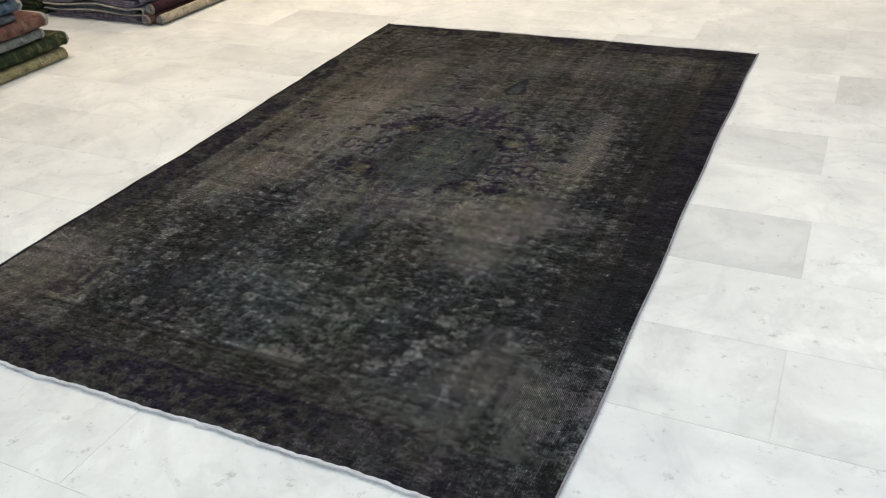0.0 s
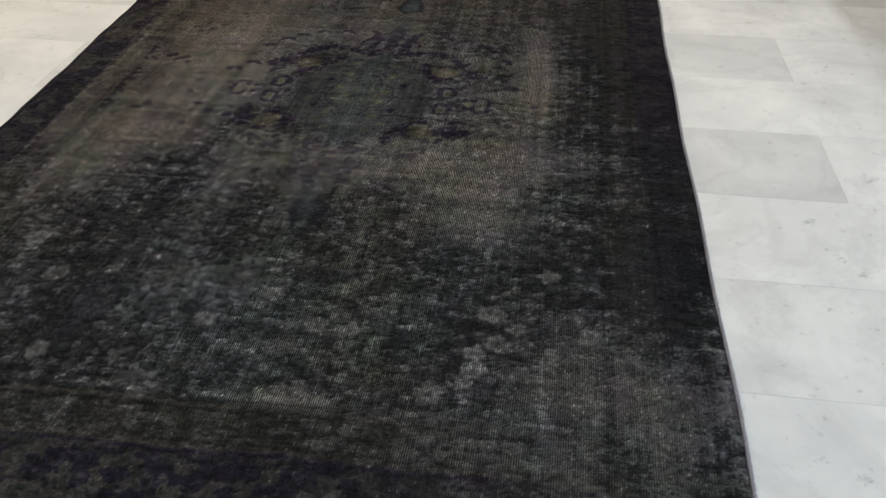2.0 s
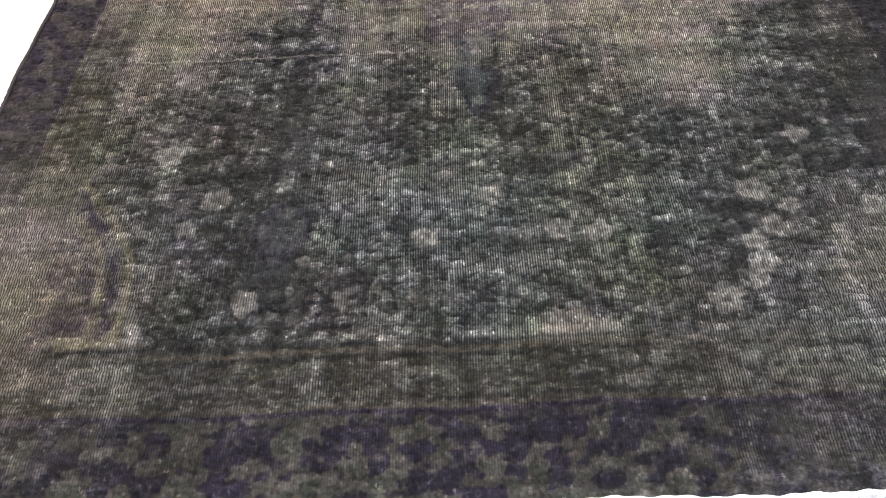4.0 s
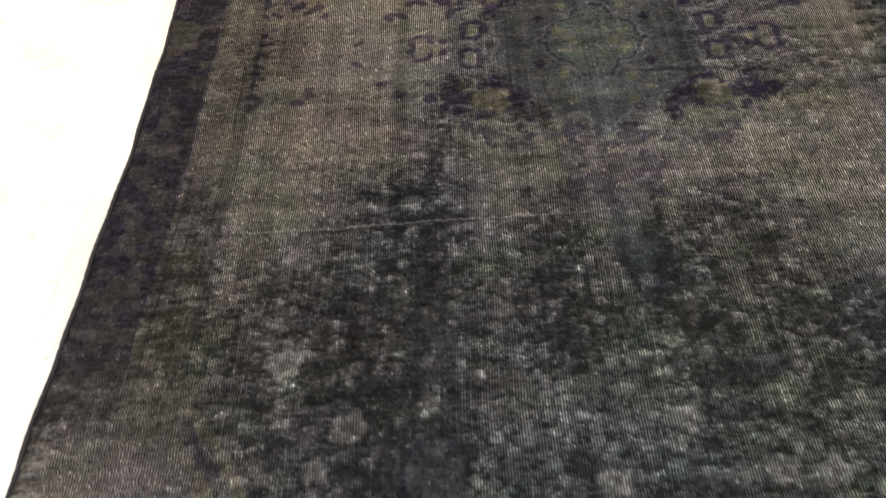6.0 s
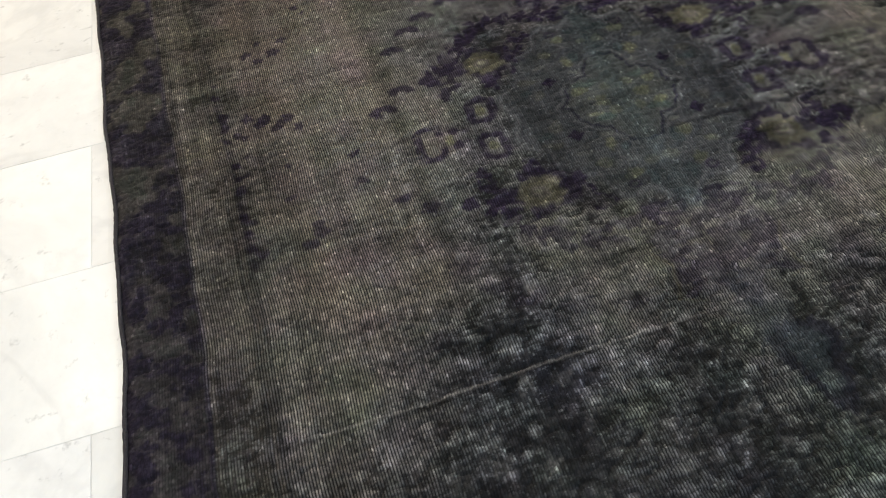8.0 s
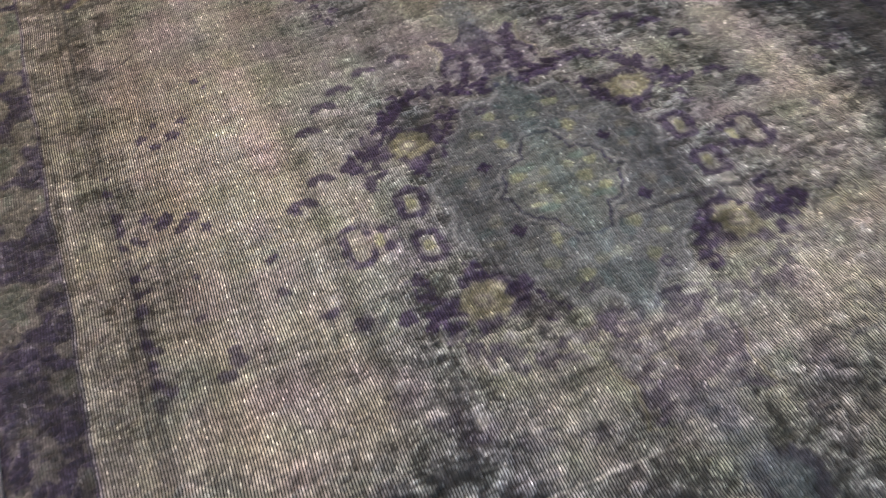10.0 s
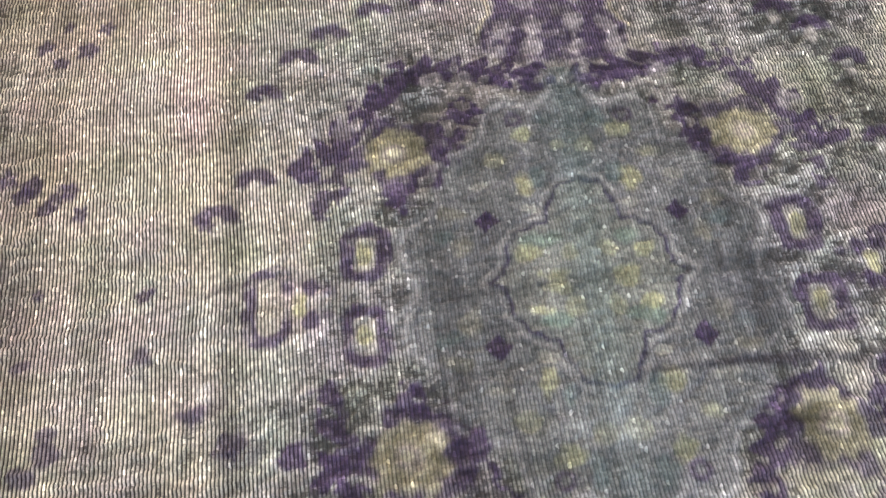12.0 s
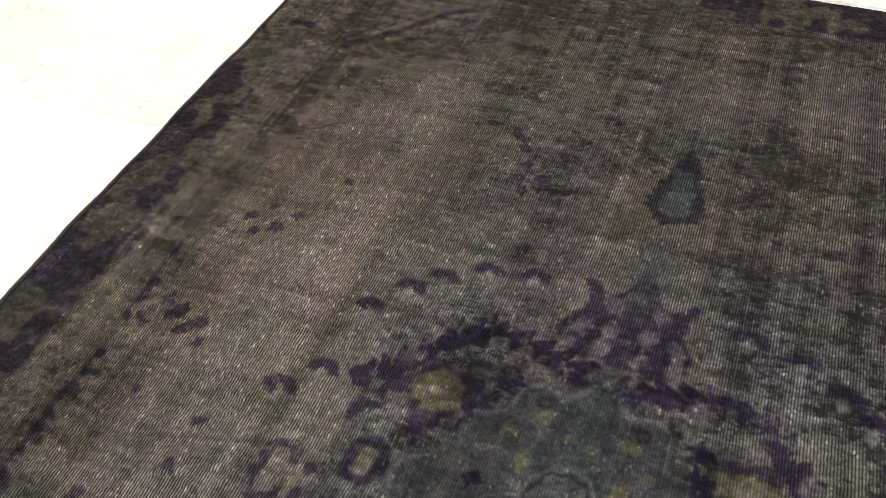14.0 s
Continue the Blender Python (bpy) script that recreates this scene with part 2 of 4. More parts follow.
def lattice(u, v, su, sv, seed):
    """Smooth value noise from 0 to 1, its cells su by sv metres."""
    table = np.random.RandomState(seed).rand(256, 256)
    a, b = u / su + 40.0, v / sv + 40.0
    i, j = np.floor(a).astype(int), np.floor(b).astype(int)
    f, g = a - i, b - j
    f, g = f * f * (3 - 2 * f), g * g * (3 - 2 * g)
    t = lambda p, q: table[p % 256, q % 256]
    return (t(i, j) * (1 - f) + t(i + 1, j) * f) * (1 - g) + (t(i, j + 1) * (1 - f) + t(i + 1, j + 1) * f) * g


def layered(u, v, su, sv, seed, depth=4):
    total, weight = 0.0, 0.0
    for k in range(depth):
        total = total + lattice(u, v, su / 2 ** k, sv / 2 ** k, seed + k) * 0.6 ** k
        weight += 0.6 ** k
    return total / weight


def step(d, soft):
    """1 inside (d below zero), 0 outside, with a soft edge."""
    return np.clip(0.5 - d / soft, 0, 1)


def bump_at(u, v, cu, cv, su, sv):
    return np.exp(-((u - cu) / su) ** 2 - ((v - cv) / sv) ** 2)


def along(u, v, points):
    """Distance to a line through points."""
    best = np.full(u.shape, 9.0)
    for (ax, ay), (bx, by) in zip(points, points[1:]):
        dx, dy = bx - ax, by - ay
        h = np.clip(((u - ax) * dx + (v - ay) * dy) / (dx * dx + dy * dy), 0, 1)
        best = np.minimum(best, np.hypot(u - ax - h * dx, v - ay - h * dy))
    return best


def rounded(a, b, cu, cv, hu, hv):
    """Signed distance to a rectangle, negative inside."""
    du, dv = np.abs(a - cu) - hu, np.abs(b - cv) - hv
    return np.hypot(np.maximum(du, 0), np.maximum(dv, 0)) + np.minimum(np.maximum(du, dv), 0)


def blend(base, colour, amount):
    return base + (np.array(colour) - base) * amount[..., None]


WARPS = 440
COLS, ROWS_V = 2 * WARPS + 1, 1101
s, r = np.meshgrid(np.linspace(0, 1, COLS), np.linspace(0, 1, ROWS_V))
yy = NEAR + (FAR - NEAR) * r
xx = left_edge(yy) + (right_edge(yy) - left_edge(yy)) * s
yy = near_edge(xx) + (far_edge(xx) - near_edge(xx)) * r
u, v = xx - CX, yy - CY
edge_u = np.minimum(xx - left_edge(yy), right_edge(yy) - xx)
edge_v = np.minimum(yy - near_edge(xx), far_edge(xx) - yy)
edge = np.minimum(edge_u, edge_v * 0.82)

# the design leans a little, and its lines waver as hand-knotted ones do
wob = lambda seed: (layered(u, v, 0.03, 0.03, seed, 3) - 0.5) * 0.006 + (layered(u, v, 0.25, 0.25, seed + 9, 2) - 0.5) * 0.012
p = u - np.where(v > 0, 0.075, 0.025) * v + wob(11)
q = v + 0.045 * u + wob(31)
a, b = np.abs(p), np.abs(q)

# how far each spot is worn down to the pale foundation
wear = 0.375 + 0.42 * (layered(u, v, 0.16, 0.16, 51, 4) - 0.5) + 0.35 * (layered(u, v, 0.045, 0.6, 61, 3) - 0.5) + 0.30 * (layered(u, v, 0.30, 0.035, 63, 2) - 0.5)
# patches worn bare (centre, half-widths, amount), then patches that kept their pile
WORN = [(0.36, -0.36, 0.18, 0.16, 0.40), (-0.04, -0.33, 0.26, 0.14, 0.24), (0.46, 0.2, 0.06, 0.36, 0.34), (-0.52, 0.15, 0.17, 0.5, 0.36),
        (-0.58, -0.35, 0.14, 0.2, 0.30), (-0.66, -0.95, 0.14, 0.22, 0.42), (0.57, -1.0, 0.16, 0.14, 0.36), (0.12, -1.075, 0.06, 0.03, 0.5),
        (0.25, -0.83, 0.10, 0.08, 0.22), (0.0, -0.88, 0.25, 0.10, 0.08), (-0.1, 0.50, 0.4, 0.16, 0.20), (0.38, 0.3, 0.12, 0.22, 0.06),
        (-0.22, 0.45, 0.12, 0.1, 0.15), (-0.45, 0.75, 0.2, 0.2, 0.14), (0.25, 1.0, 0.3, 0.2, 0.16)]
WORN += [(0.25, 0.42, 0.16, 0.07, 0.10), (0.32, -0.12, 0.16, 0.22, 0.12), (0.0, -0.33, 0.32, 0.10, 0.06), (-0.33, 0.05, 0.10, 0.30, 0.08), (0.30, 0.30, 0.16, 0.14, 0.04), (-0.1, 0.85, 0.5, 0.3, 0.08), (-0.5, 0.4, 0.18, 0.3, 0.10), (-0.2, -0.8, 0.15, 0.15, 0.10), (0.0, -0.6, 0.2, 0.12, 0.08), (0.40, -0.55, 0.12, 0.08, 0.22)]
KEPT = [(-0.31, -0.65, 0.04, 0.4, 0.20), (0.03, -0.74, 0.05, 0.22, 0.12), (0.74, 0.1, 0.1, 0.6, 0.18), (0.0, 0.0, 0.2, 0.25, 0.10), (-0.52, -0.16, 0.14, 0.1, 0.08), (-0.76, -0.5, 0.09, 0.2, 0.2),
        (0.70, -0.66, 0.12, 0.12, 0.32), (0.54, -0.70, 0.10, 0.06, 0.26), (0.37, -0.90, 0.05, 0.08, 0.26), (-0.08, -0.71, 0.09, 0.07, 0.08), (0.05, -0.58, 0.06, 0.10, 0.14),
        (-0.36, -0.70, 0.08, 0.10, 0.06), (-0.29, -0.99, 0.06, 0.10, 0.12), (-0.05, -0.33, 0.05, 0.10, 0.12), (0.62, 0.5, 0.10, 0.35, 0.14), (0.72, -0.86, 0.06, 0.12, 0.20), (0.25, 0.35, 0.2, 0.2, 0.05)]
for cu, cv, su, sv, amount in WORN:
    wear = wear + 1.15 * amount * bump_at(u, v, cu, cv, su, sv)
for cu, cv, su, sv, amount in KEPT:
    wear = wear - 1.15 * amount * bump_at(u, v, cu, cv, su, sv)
halo = (np.abs(u) / 0.34) ** 2 + (v / 0.42) ** 2
wear = wear + 0.22 * np.exp(-((halo - 0.85) / 0.4) ** 2) * np.clip(0.5 + 3 * v, 0, 1)
# the borders are worn away at two corners and along most of one side
frayed = np.clip(1.3 * bump_at(u, v, -0.78, -1.0, 0.25, 0.24) + 0.8 * bump_at(u, v, 0.75, -1.1, 0.5, 0.20) + 0.9 * bump_at(u, v, 0.8, -0.6, 0.16, 0.5), 0, 0.9)
near_zone = np.clip((-0.45 - v) / 0.2, 0, 1) * np.clip(edge / 0.2, 0, 1)
wear = wear + 0.35 * (0.46 - wear) * near_zone
middle = step((np.abs(u) / 0.195) ** 1.75 + (np.abs(v) / 0.258) ** 1.75 - 1.0, 0.3)
wear = np.clip(wear + 0.65 * (0.44 - wear) * middle, 0.02, 1)

# ground: near-black dyed wool over a tan foundation
knot = lattice(u, v, 0.0072, 0.0052, 181)
dash = lattice(u, v, 0.0130, 0.0046, 191)
tuft = np.random.RandomState(8).rand(*u.shape)
clump = np.clip((layered(u, v, 0.022, 0.015, 195, 3) - 0.5) * 1.9 + 0.5, 0, 1)
hold = 0.5 + 0.45 * (knot - 0.5) + 0.60 * (dash - 0.5) + 0.15 * (tuft - 0.5) + 0.70 * (clump - 0.5)
gone = np.clip((wear - hold) / 0.26 + 0.5, 0, 1)
pile = np.empty(u.shape + (3,))
pile[:] = (0.0098, 0.0100, 0.0108)
pile = blend(pile, (0.034, 0.0325, 0.029), np.clip((wear - 0.2) / 0.5, 0, 1))
pile = blend(pile, (0.023, 0.022, 0.020), 0.65 * np.clip((-0.5 - v) / 0.15, 0, 1) * np.clip(edge / 0.2, 0, 1))
thread = blend(np.zeros(u.shape + (3,)) + np.array((0.090, 0.092, 0.086)), (0.162, 0.147, 0.123), np.clip((wear - 0.4) / 0.45, 0, 1))
thread = thread * (1 - 0.07 * near_zone)[..., None]
moss = bump_at(u, v, 0.08, -0.85, 0.28, 0.22)[..., None] * np.array((-0.07, 0.03, -0.05))
pile, thread = pile * (1 + moss), thread * (1 + moss)
far_zone = np.clip((v - 0.30) / 0.25, 0, 1) * np.clip(edge / 0.2, 0, 1)
pile = blend(pile, (0.026, 0.0235, 0.0195), 0.65 * far_zone)
thread = blend(thread, (0.092, 0.082, 0.067), 0.55 * far_zone)


def tint(seed, size, amounts):
    """Lets the dye of the whole ground wander between two shades."""
    global pile, thread
    shift = 1 + np.clip(layered(u, v, *size, seed, 3) - 0.5, -0.3, 0.3)[..., None] * np.array(amounts)
    pile, thread = pile * shift, thread * shift


tint(71, (0.10, 0.10), (-0.14, 0.03, 0.05))
tint(81, (0.07, 0.07), (0.06, -0.04, 0.16))
tint(85, (0.16, 0.22), (0.20, 0.12, -0.22))
tint(87, (0.05, 0.05), (-0.12, 0.09, -0.20))
# the side field is browner, the middle of the rug greyer
brown = (bump_at(u, v, -0.62, 0.15, 0.22, 0.9) + 0.6 * bump_at(u, v, 0.55, 0.0, 0.15, 0.6))[..., None]
pile, thread = pile * (1 + brown * np.array((0.06, 0.01, -0.06))), thread * (1 + brown * np.array((0.04, 0.0, -0.06)))

PURPLE, BLACK, OLIVE = (0.0135, 0.0092, 0.0185), (0.012, 0.011, 0.014), (0.044, 0.042, 0.028)
TEAL, GREY, CREAM = (0.021, 0.032, 0.031), (0.034, 0.0355, 0.0355), (0.20, 0.185, 0.16)
ragged = layered(u, v, 0.02, 0.02, 91, 3)
ragged = (ragged - 0.5) * 0.03
fade = np.clip(1.5 - 0.9 * layered(u, v, 0.12, 0.12, 101, 3), 0.25, 1)      # motifs fade in places
field = step(0.195 - edge, 0.004)
keep = np.clip(1.2 - 0.5 * gone * np.clip(1.6 * wear, 0.3, 1), 0.6, 1)      # worn knots lose their motif too


def lay(colour, amount):
    """Colours the pile, and more faintly the strands below it."""
    global pile, thread
    colour, amount = np.array(colour), amount[..., None]
    pile += (colour - pile) * amount
    thread += (1.45 * colour + 0.004 - thread) * (amount * 0.93)


def put(colour, amount, strength=1.0, sure=False):
    """Knots a motif into the field; it fades and wears with the ground unless it is sure."""
    lay(colour, np.clip(amount * strength * (0.92 if sure else fade * keep), 0, 1) * field)


WHOLE = (u, v, p, q, a, b, ragged, fade, keep, field, wear, pile, thread)


def work_on(rows=(-9, 9), columns=(-9, 9)):
    """Confines the drawing that follows to a stretch of the rug, given in metres from the design's centre."""
    global u, v, p, q, a, b, ragged, fade, keep, field, wear, pile, thread
    i = [int(np.clip((y + CY - NEAR) / (FAR - NEAR) * (ROWS_V - 1), 0, ROWS_V)) for y in rows]
    j = [int(np.clip((x + CX + 0.91) / 1.68 * (COLS - 1), 0, COLS)) for x in columns]
    u, v, p, q, a, b, ragged, fade, keep, field, wear, pile, thread = (w[i[0]:i[1], j[0]:j[1]] for w in WHOLE)


def trail(points):
    """Distance to a line through points, in a quarter of the design, how far along it the nearest spot lies, and whether that is on its outer side."""
    best, arc, outer, run_to = np.full(u.shape, 9.0), np.zeros(u.shape), np.zeros(u.shape), 0.0
    for (ax, ay), (bx, by) in zip(points, points[1:]):
        dx, dy = bx - ax, by - ay
        size = math.hypot(dx, dy)
        h = np.clip(((a - ax) * dx + (b - ay) * dy) / (size * size), 0, 1)
        d = np.hypot(a - ax - h * dx, b - ay - h * dy)
        near = d < best
        arc = np.where(near, run_to + h * size, arc)
        outer = np.where(near, np.sign(dx * (b - ay) - dy * (a - ax)), outer)
        best = np.minimum(best, d)
        run_to += size
    return best, arc, outer


lobe_at = (a / 0.3) ** 2 + (b / 0.4) ** 2

# small rosettes and leaves strewn over the field
cell = 0.052
ci, cj = np.floor(p / cell), np.floor(q / cell)
key = (ci * 127 + cj * 311).astype(int) % 4096
pick = np.random.RandomState(7).rand(4096, 4)
fu, fv = p - (ci + 0.5 + (pick[key, 0] - 0.5) * 0.5) * cell, q - (cj + 0.5 + (pick[key, 1] - 0.5) * 0.5) * cell
turn = np.arctan2(fv, fu)
petal = np.hypot(fu, fv) - 0.013 * (0.7 + 0.6 * pick[key, 2]) * (1 + 0.22 * np.cos(5 * turn + pick[key, 3] * 6))
sparse = (pick[key, 3] > 0.45) * (0.25 + 0.75 * np.clip(-v * 1.3 - 0.1, 0, 1)) * np.clip(1.5 - 1.5 * wear, 0, 1)
put((0.100, 0.096, 0.084), step(petal + ragged * 1.2, 0.010) * sparse * 0.30)
put((0.030, 0.028, 0.027), step(petal + 0.010, 0.004) * sparse * 0.5)
put((0.022, 0.021, 0.022), step(np.abs(petal - 0.003) - 0.0016, 0.003) * sparse * 0.5)
# leaves and tendrils: small patches, each a shade of its own, inside dark outlines
size = 0.021
wu, wv = (p + 1.2 * wob(211)) / size + 50, (q + 1.2 * wob(221)) / size * 1.15 + 80
first, second, owner = np.full(u.shape, 9.0), np.full(u.shape, 9.0), np.zeros(u.shape, int)
jitter = np.random.RandomState(43).rand(8192, 3)
for di in (-1, 0, 1):
    for dj in (-1, 0, 1):
        i, j = np.floor(wu).astype(int) + di, np.floor(wv).astype(int) + dj
        code = (i * 131 + j * 733) % 8192
        away = np.hypot(wu - i - jitter[code, 0], wv - j - jitter[code, 1])
        second = np.minimum(second, np.maximum(away, first))
        owner = np.where(away < first, code, owner)
        first = np.minimum(first, away)
shade = jitter[owner, 2]
side_field = np.clip((np.abs(p + 0.52) - 0.14) / 0.10, 0.25, 1) * np.where(v > -0.25, 1, 0) + np.where(v > -0.25, 0, 1)
drawn = np.clip(0.68 - 0.5 * v, 0.30, 1) * np.clip(0.3 + field, 0, 1) * np.clip((lobe_at - 0.6) * 1.5, 0.2, 1) * side_field
tone = np.where(shade > 0.62, 0.70 * step(first - 0.42, 0.2), -0.45 + shade * 0.55)
tone = tone - 0.5 * (shade > 0.8) * step(first - 0.13, 0.1)
calm = 1 - 0.6 * np.clip((wear - 0.45) / 0.35, 0, 1)
shades = np.exp(0.8 * tone * drawn * calm)[..., None]
pile *= shades
thread *= shades
vein = second - first
# dark leaf outlines, which also paint in the shade of their carved edges
lay((0.013, 0.013, 0.014), step(vein - 0.08, 0.08) * 0.75 * drawn * step(0.36 - layered(u, v, 0.06, 0.06, 231, 2), 0.1))
# larger pale flowers with dark hearts, toward one end
FLOWERS = [(-0.41, -0.815, 0.022), (-0.338, -1.018, 0.021), (-0.506, -0.715, 0.023), (0.42, -0.823, 0.024), (0.34, -1.032, 0.024), (0.52, -0.704, 0.020), (0.12, -0.895, 0.018),
           (0.18, -0.90, 0.018), (0.44, -0.90, 0.018), (0.405, -0.97, 0.022), (0.395, -1.0, 0.016), (0.02, -0.82, 0.018), (-0.08, -0.90, 0.020), (-0.45, -0.87, 0.016),
           (0.60, -0.86, 0.020), (-0.20, -1.02, 0.018), (0.47, -0.86, 0.016), (0.40, -0.93, 0.018)]
for cu, cv, size in FLOWERS:
    work_on((cv - 0.05, cv + 0.05), (cu - 0.06, cu + 0.06))
    du, dv = u - cu, v - cv
    d = np.hypot(du, dv) - size * (1 + 0.16 * np.cos(5 * np.arctan2(dv, du) + cu * 30)) + ragged * 0.4
    put((0.115, 0.109, 0.098), step(d + ragged * 0.6, 0.007) * 0.75)
    wear += 0.22 * step(d, 0.008)
    put((0.03, 0.028, 0.028), step(np.hypot(du, dv) - size * 0.30, 0.005) * 0.7)
    put((0.02, 0.019, 0.02), step(np.abs(d - 0.004) - 0.002, 0.004) * 0.6)
work_on()
put((0.016, 0.016, 0.018), bump_at(u, v, -0.315, -0.93, 0.035, 0.075) * 0.9)
put((0.15, 0.135, 0.11), step(np.abs(u - 0.12) - 0.05 + ragged * 2, 0.02) * step(np.abs(v + 1.08) - 0.020 + ragged * 2, 0.012) * 0.5)
# winding dark stems
stem = layered(u, v, 0.05, 0.05, 121, 2) - 0.5
put((0.024, 0.022, 0.024), step(np.abs(stem) - 0.012, 0.03) * 0.6 * side_field)

work_on((-0.52, 0.52), (-0.47, 0.47))
# the medallion: grey heart, purple garland with yellow rosettes, brackets at the sides
lobe = (a / 0.195) ** 1.75 + (b / 0.258) ** 1.75
scallop = lobe + 0.10 * np.cos(np.arctan2(b, a * 1.3) * 14) + ragged * 3
heart = step(scallop - 0.95, 0.05)
put(GREY, step(scallop - 1.0, 0.08) * 0.85)
put((0.075, 0.074, 0.074), step(np.abs(scallop - 0.93) - 0.025, 0.03) * 0.6)
put((0.016, 0.014, 0.019), step(np.abs(scallop - 0.84) - 0.012, 0.03) * 0.5)
tatter = step(layered(u, v, 0.017, 0.012, 301, 2) - 0.62, 0.08)
scroll = layered(a + 0.02, b, 0.052, 0.052, 261, 2) - 0.5
put((0.020, 0.019, 0.022), step(np.abs(scroll) - 0.007, 0.010) * heart * 0.55, sure=True)
put((0.080, 0.079, 0.074), step(np.abs(scroll - 0.035) - 0.008, 0.014) * heart * 0.25)
tendril = layered(a, b + 0.3, 0.075, 0.075, 271, 2) - 0.5
put((0.030, 0.028, 0.024), step(np.abs(tendril) - 0.006, 0.010) * (1 - heart) * np.exp(-(((a / 0.3) ** 2 + (b / 0.4) ** 2 - 1.4) / 0.9) ** 2) * 0.6, sure=True)
put((0.078, 0.072, 0.062), step(np.abs(scallop - 1.30) - 0.28, 0.12) * step(0.12 - b, 0.05) * (q > 0) * 0.40)
# the garland: serrated leaves along its outer side, paler inside
far_off, arc, outer = trail([(0.035, 0.262), (0.092, 0.276), (0.140, 0.288), (0.184, 0.279), (0.224, 0.243), (0.252, 0.203), (0.276, 0.168), (0.300, 0.158)])
leaf = np.abs(((arc + 0.45 * far_off) / 0.031) % 1.0 - 0.35)
reach = np.where(outer > 0, 0.030 - 0.036 * leaf, 0.017 - 0.008 * leaf)
put(PURPLE, step(far_off - reach + ragged * 0.7, 0.005) * np.where(q > -0.22, 0.25 + 0.75 * tatter, 0.65 * tatter), 1.1, sure=True)
put((0.095, 0.090, 0.084), step(np.abs(far_off - reach - 0.006) - 0.003 + ragged * 0.4, 0.005) * (outer > 0) * 0.6)
far_off, arc, outer = trail([(0.118, 0.222), (0.134, 0.205), (0.138, 0.172), (0.160, 0.147), (0.190, 0.118)])
put(PURPLE, step(far_off - 0.015 - 0.005 * np.cos(arc * 190) + ragged * 0.9, 0.005) * (0.2 + 0.8 * tatter), 1.05, sure=True)
far_off, arc, outer = trail([(0.252, 0.160), (0.264, 0.138), (0.272, 0.108)])
put(PURPLE, step(far_off - 0.013 - 0.004 * np.cos(arc * 210) + ragged * 0.9, 0.005) * tatter, 0.95, sure=True)
for at in (0.322, 0.331, 0.341):      # fine lines that arch over the garland
    over = b - at + 0.9 * np.maximum(a - 0.17, 0) ** 1.35 - 0.004 * np.sin(a * 60)
    put((0.028, 0.025, 0.024), step(np.abs(over + ragged * 0.15) - 0.0011, 0.0028) * step(0.085 - a, 0.02) * step(a - 0.30, 0.03) * 0.7)
half_width = np.interp(b, [0.285, 0.32, 0.345, 0.375, 0.41, 0.428, 0.44], [0.06, 0.090, 0.088, 0.072, 0.076, 0.086, 0.05])
crown = step(a - half_width + ragged * 0.5, 0.006) * step(0.29 - b, 0.01) * step(b - 0.424 - 0.013 * np.cos(a * 78) - 0.035 * np.exp(-(a / 0.022) ** 2), 0.006)
put(PURPLE, crown * np.where(q > 0, 0.75 + 0.25 * tatter, 0.25 + 0.3 * tatter), 1.08, sure=True)
put(PURPLE, step(a - half_width - 0.01 + ragged, 0.008) * step(0.27 - b, 0.02) * step(b - 0.43, 0.02) * tatter * (q < 0) * 0.4, sure=True)
put((0.085, 0.075, 0.045), step(np.abs(a - half_width - 0.006) - 0.002, 0.004) * step(0.34 - b, 0.01) * step(b - 0.44, 0.01) * 0.7)
for cu, cv, size in ((0.034, 0.395, 0.016), (0.066, 0.342, 0.016), (0.026, 0.352, 0.015), (0.030, 0.318, 0.014), (0.072, 0.312, 0.013), (0.0, 0.418, 0.010),
                     (0.125, 0.300, 0.010), (0.155, 0.272, 0.012), (0.115, 0.272, 0.011), (0.190, 0.238, 0.011), (0.255, 0.215, 0.010), (0.165, 0.150, 0.010)):
    put((0.085, 0.080, 0.077), step(np.hypot(a - cu, (b - cv) * 0.85) - size * 0.75 + ragged * 1.0, 0.006) * 0.6)
    put((0.055, 0.050, 0.055), step(np.hypot(a - cu, (b - cv) * 0.85) - size * 0.3, 0.004) * 0.5)
tilt = (a - 0.198) * 0.7 - (b - 0.171) * 0.7
rosette = np.hypot((a - 0.198) * 0.95, (b - 0.171) * 1.05) + 0.10 * tilt + ragged * 0.35
spin = np.arctan2(b - 0.171, a - 0.198)
put(PURPLE, step(rosette - 0.046 - 0.008 * np.cos(5 * spin) - ragged * 1.4, 0.008) * 0.9, sure=True)
put((0.072, 0.068, 0.042), step(rosette - 0.034 - 0.003 * np.cos(9 * spin) + ragged * 0.4, 0.008) * np.where(q > 0, 0.9, 0.75), sure=True)
put((0.052, 0.046, 0.026), step(np.abs(rosette - 0.021 - 0.002 * np.cos(9 * spin)) - 0.002, 0.005) * 0.9)
put((0.062, 0.053, 0.048), step(rosette - 0.012, 0.006) * 0.8)
put((0.11, 0.105, 0.07), step(rosette - 0.005, 0.004) * 0.8)
ring = rounded(a, b, 0.227, 0.046, 0.004, 0.013) - 0.006 + ragged * 0.2
put((0.072, 0.069, 0.060), step(ring - 0.006, 0.004) * 0.6)
put(PURPLE, step(np.abs(ring - 0.0085) - 0.0074 + ragged * 0.3, 0.004) * (0.7 + 0.3 * tatter), sure=True)
put((0.060, 0.058, 0.034), step(np.hypot((a - 0.227) * 1.6, b - 0.046) - 0.013 + ragged * 0.5, 0.006))
side_b = np.abs(q + 0.007)
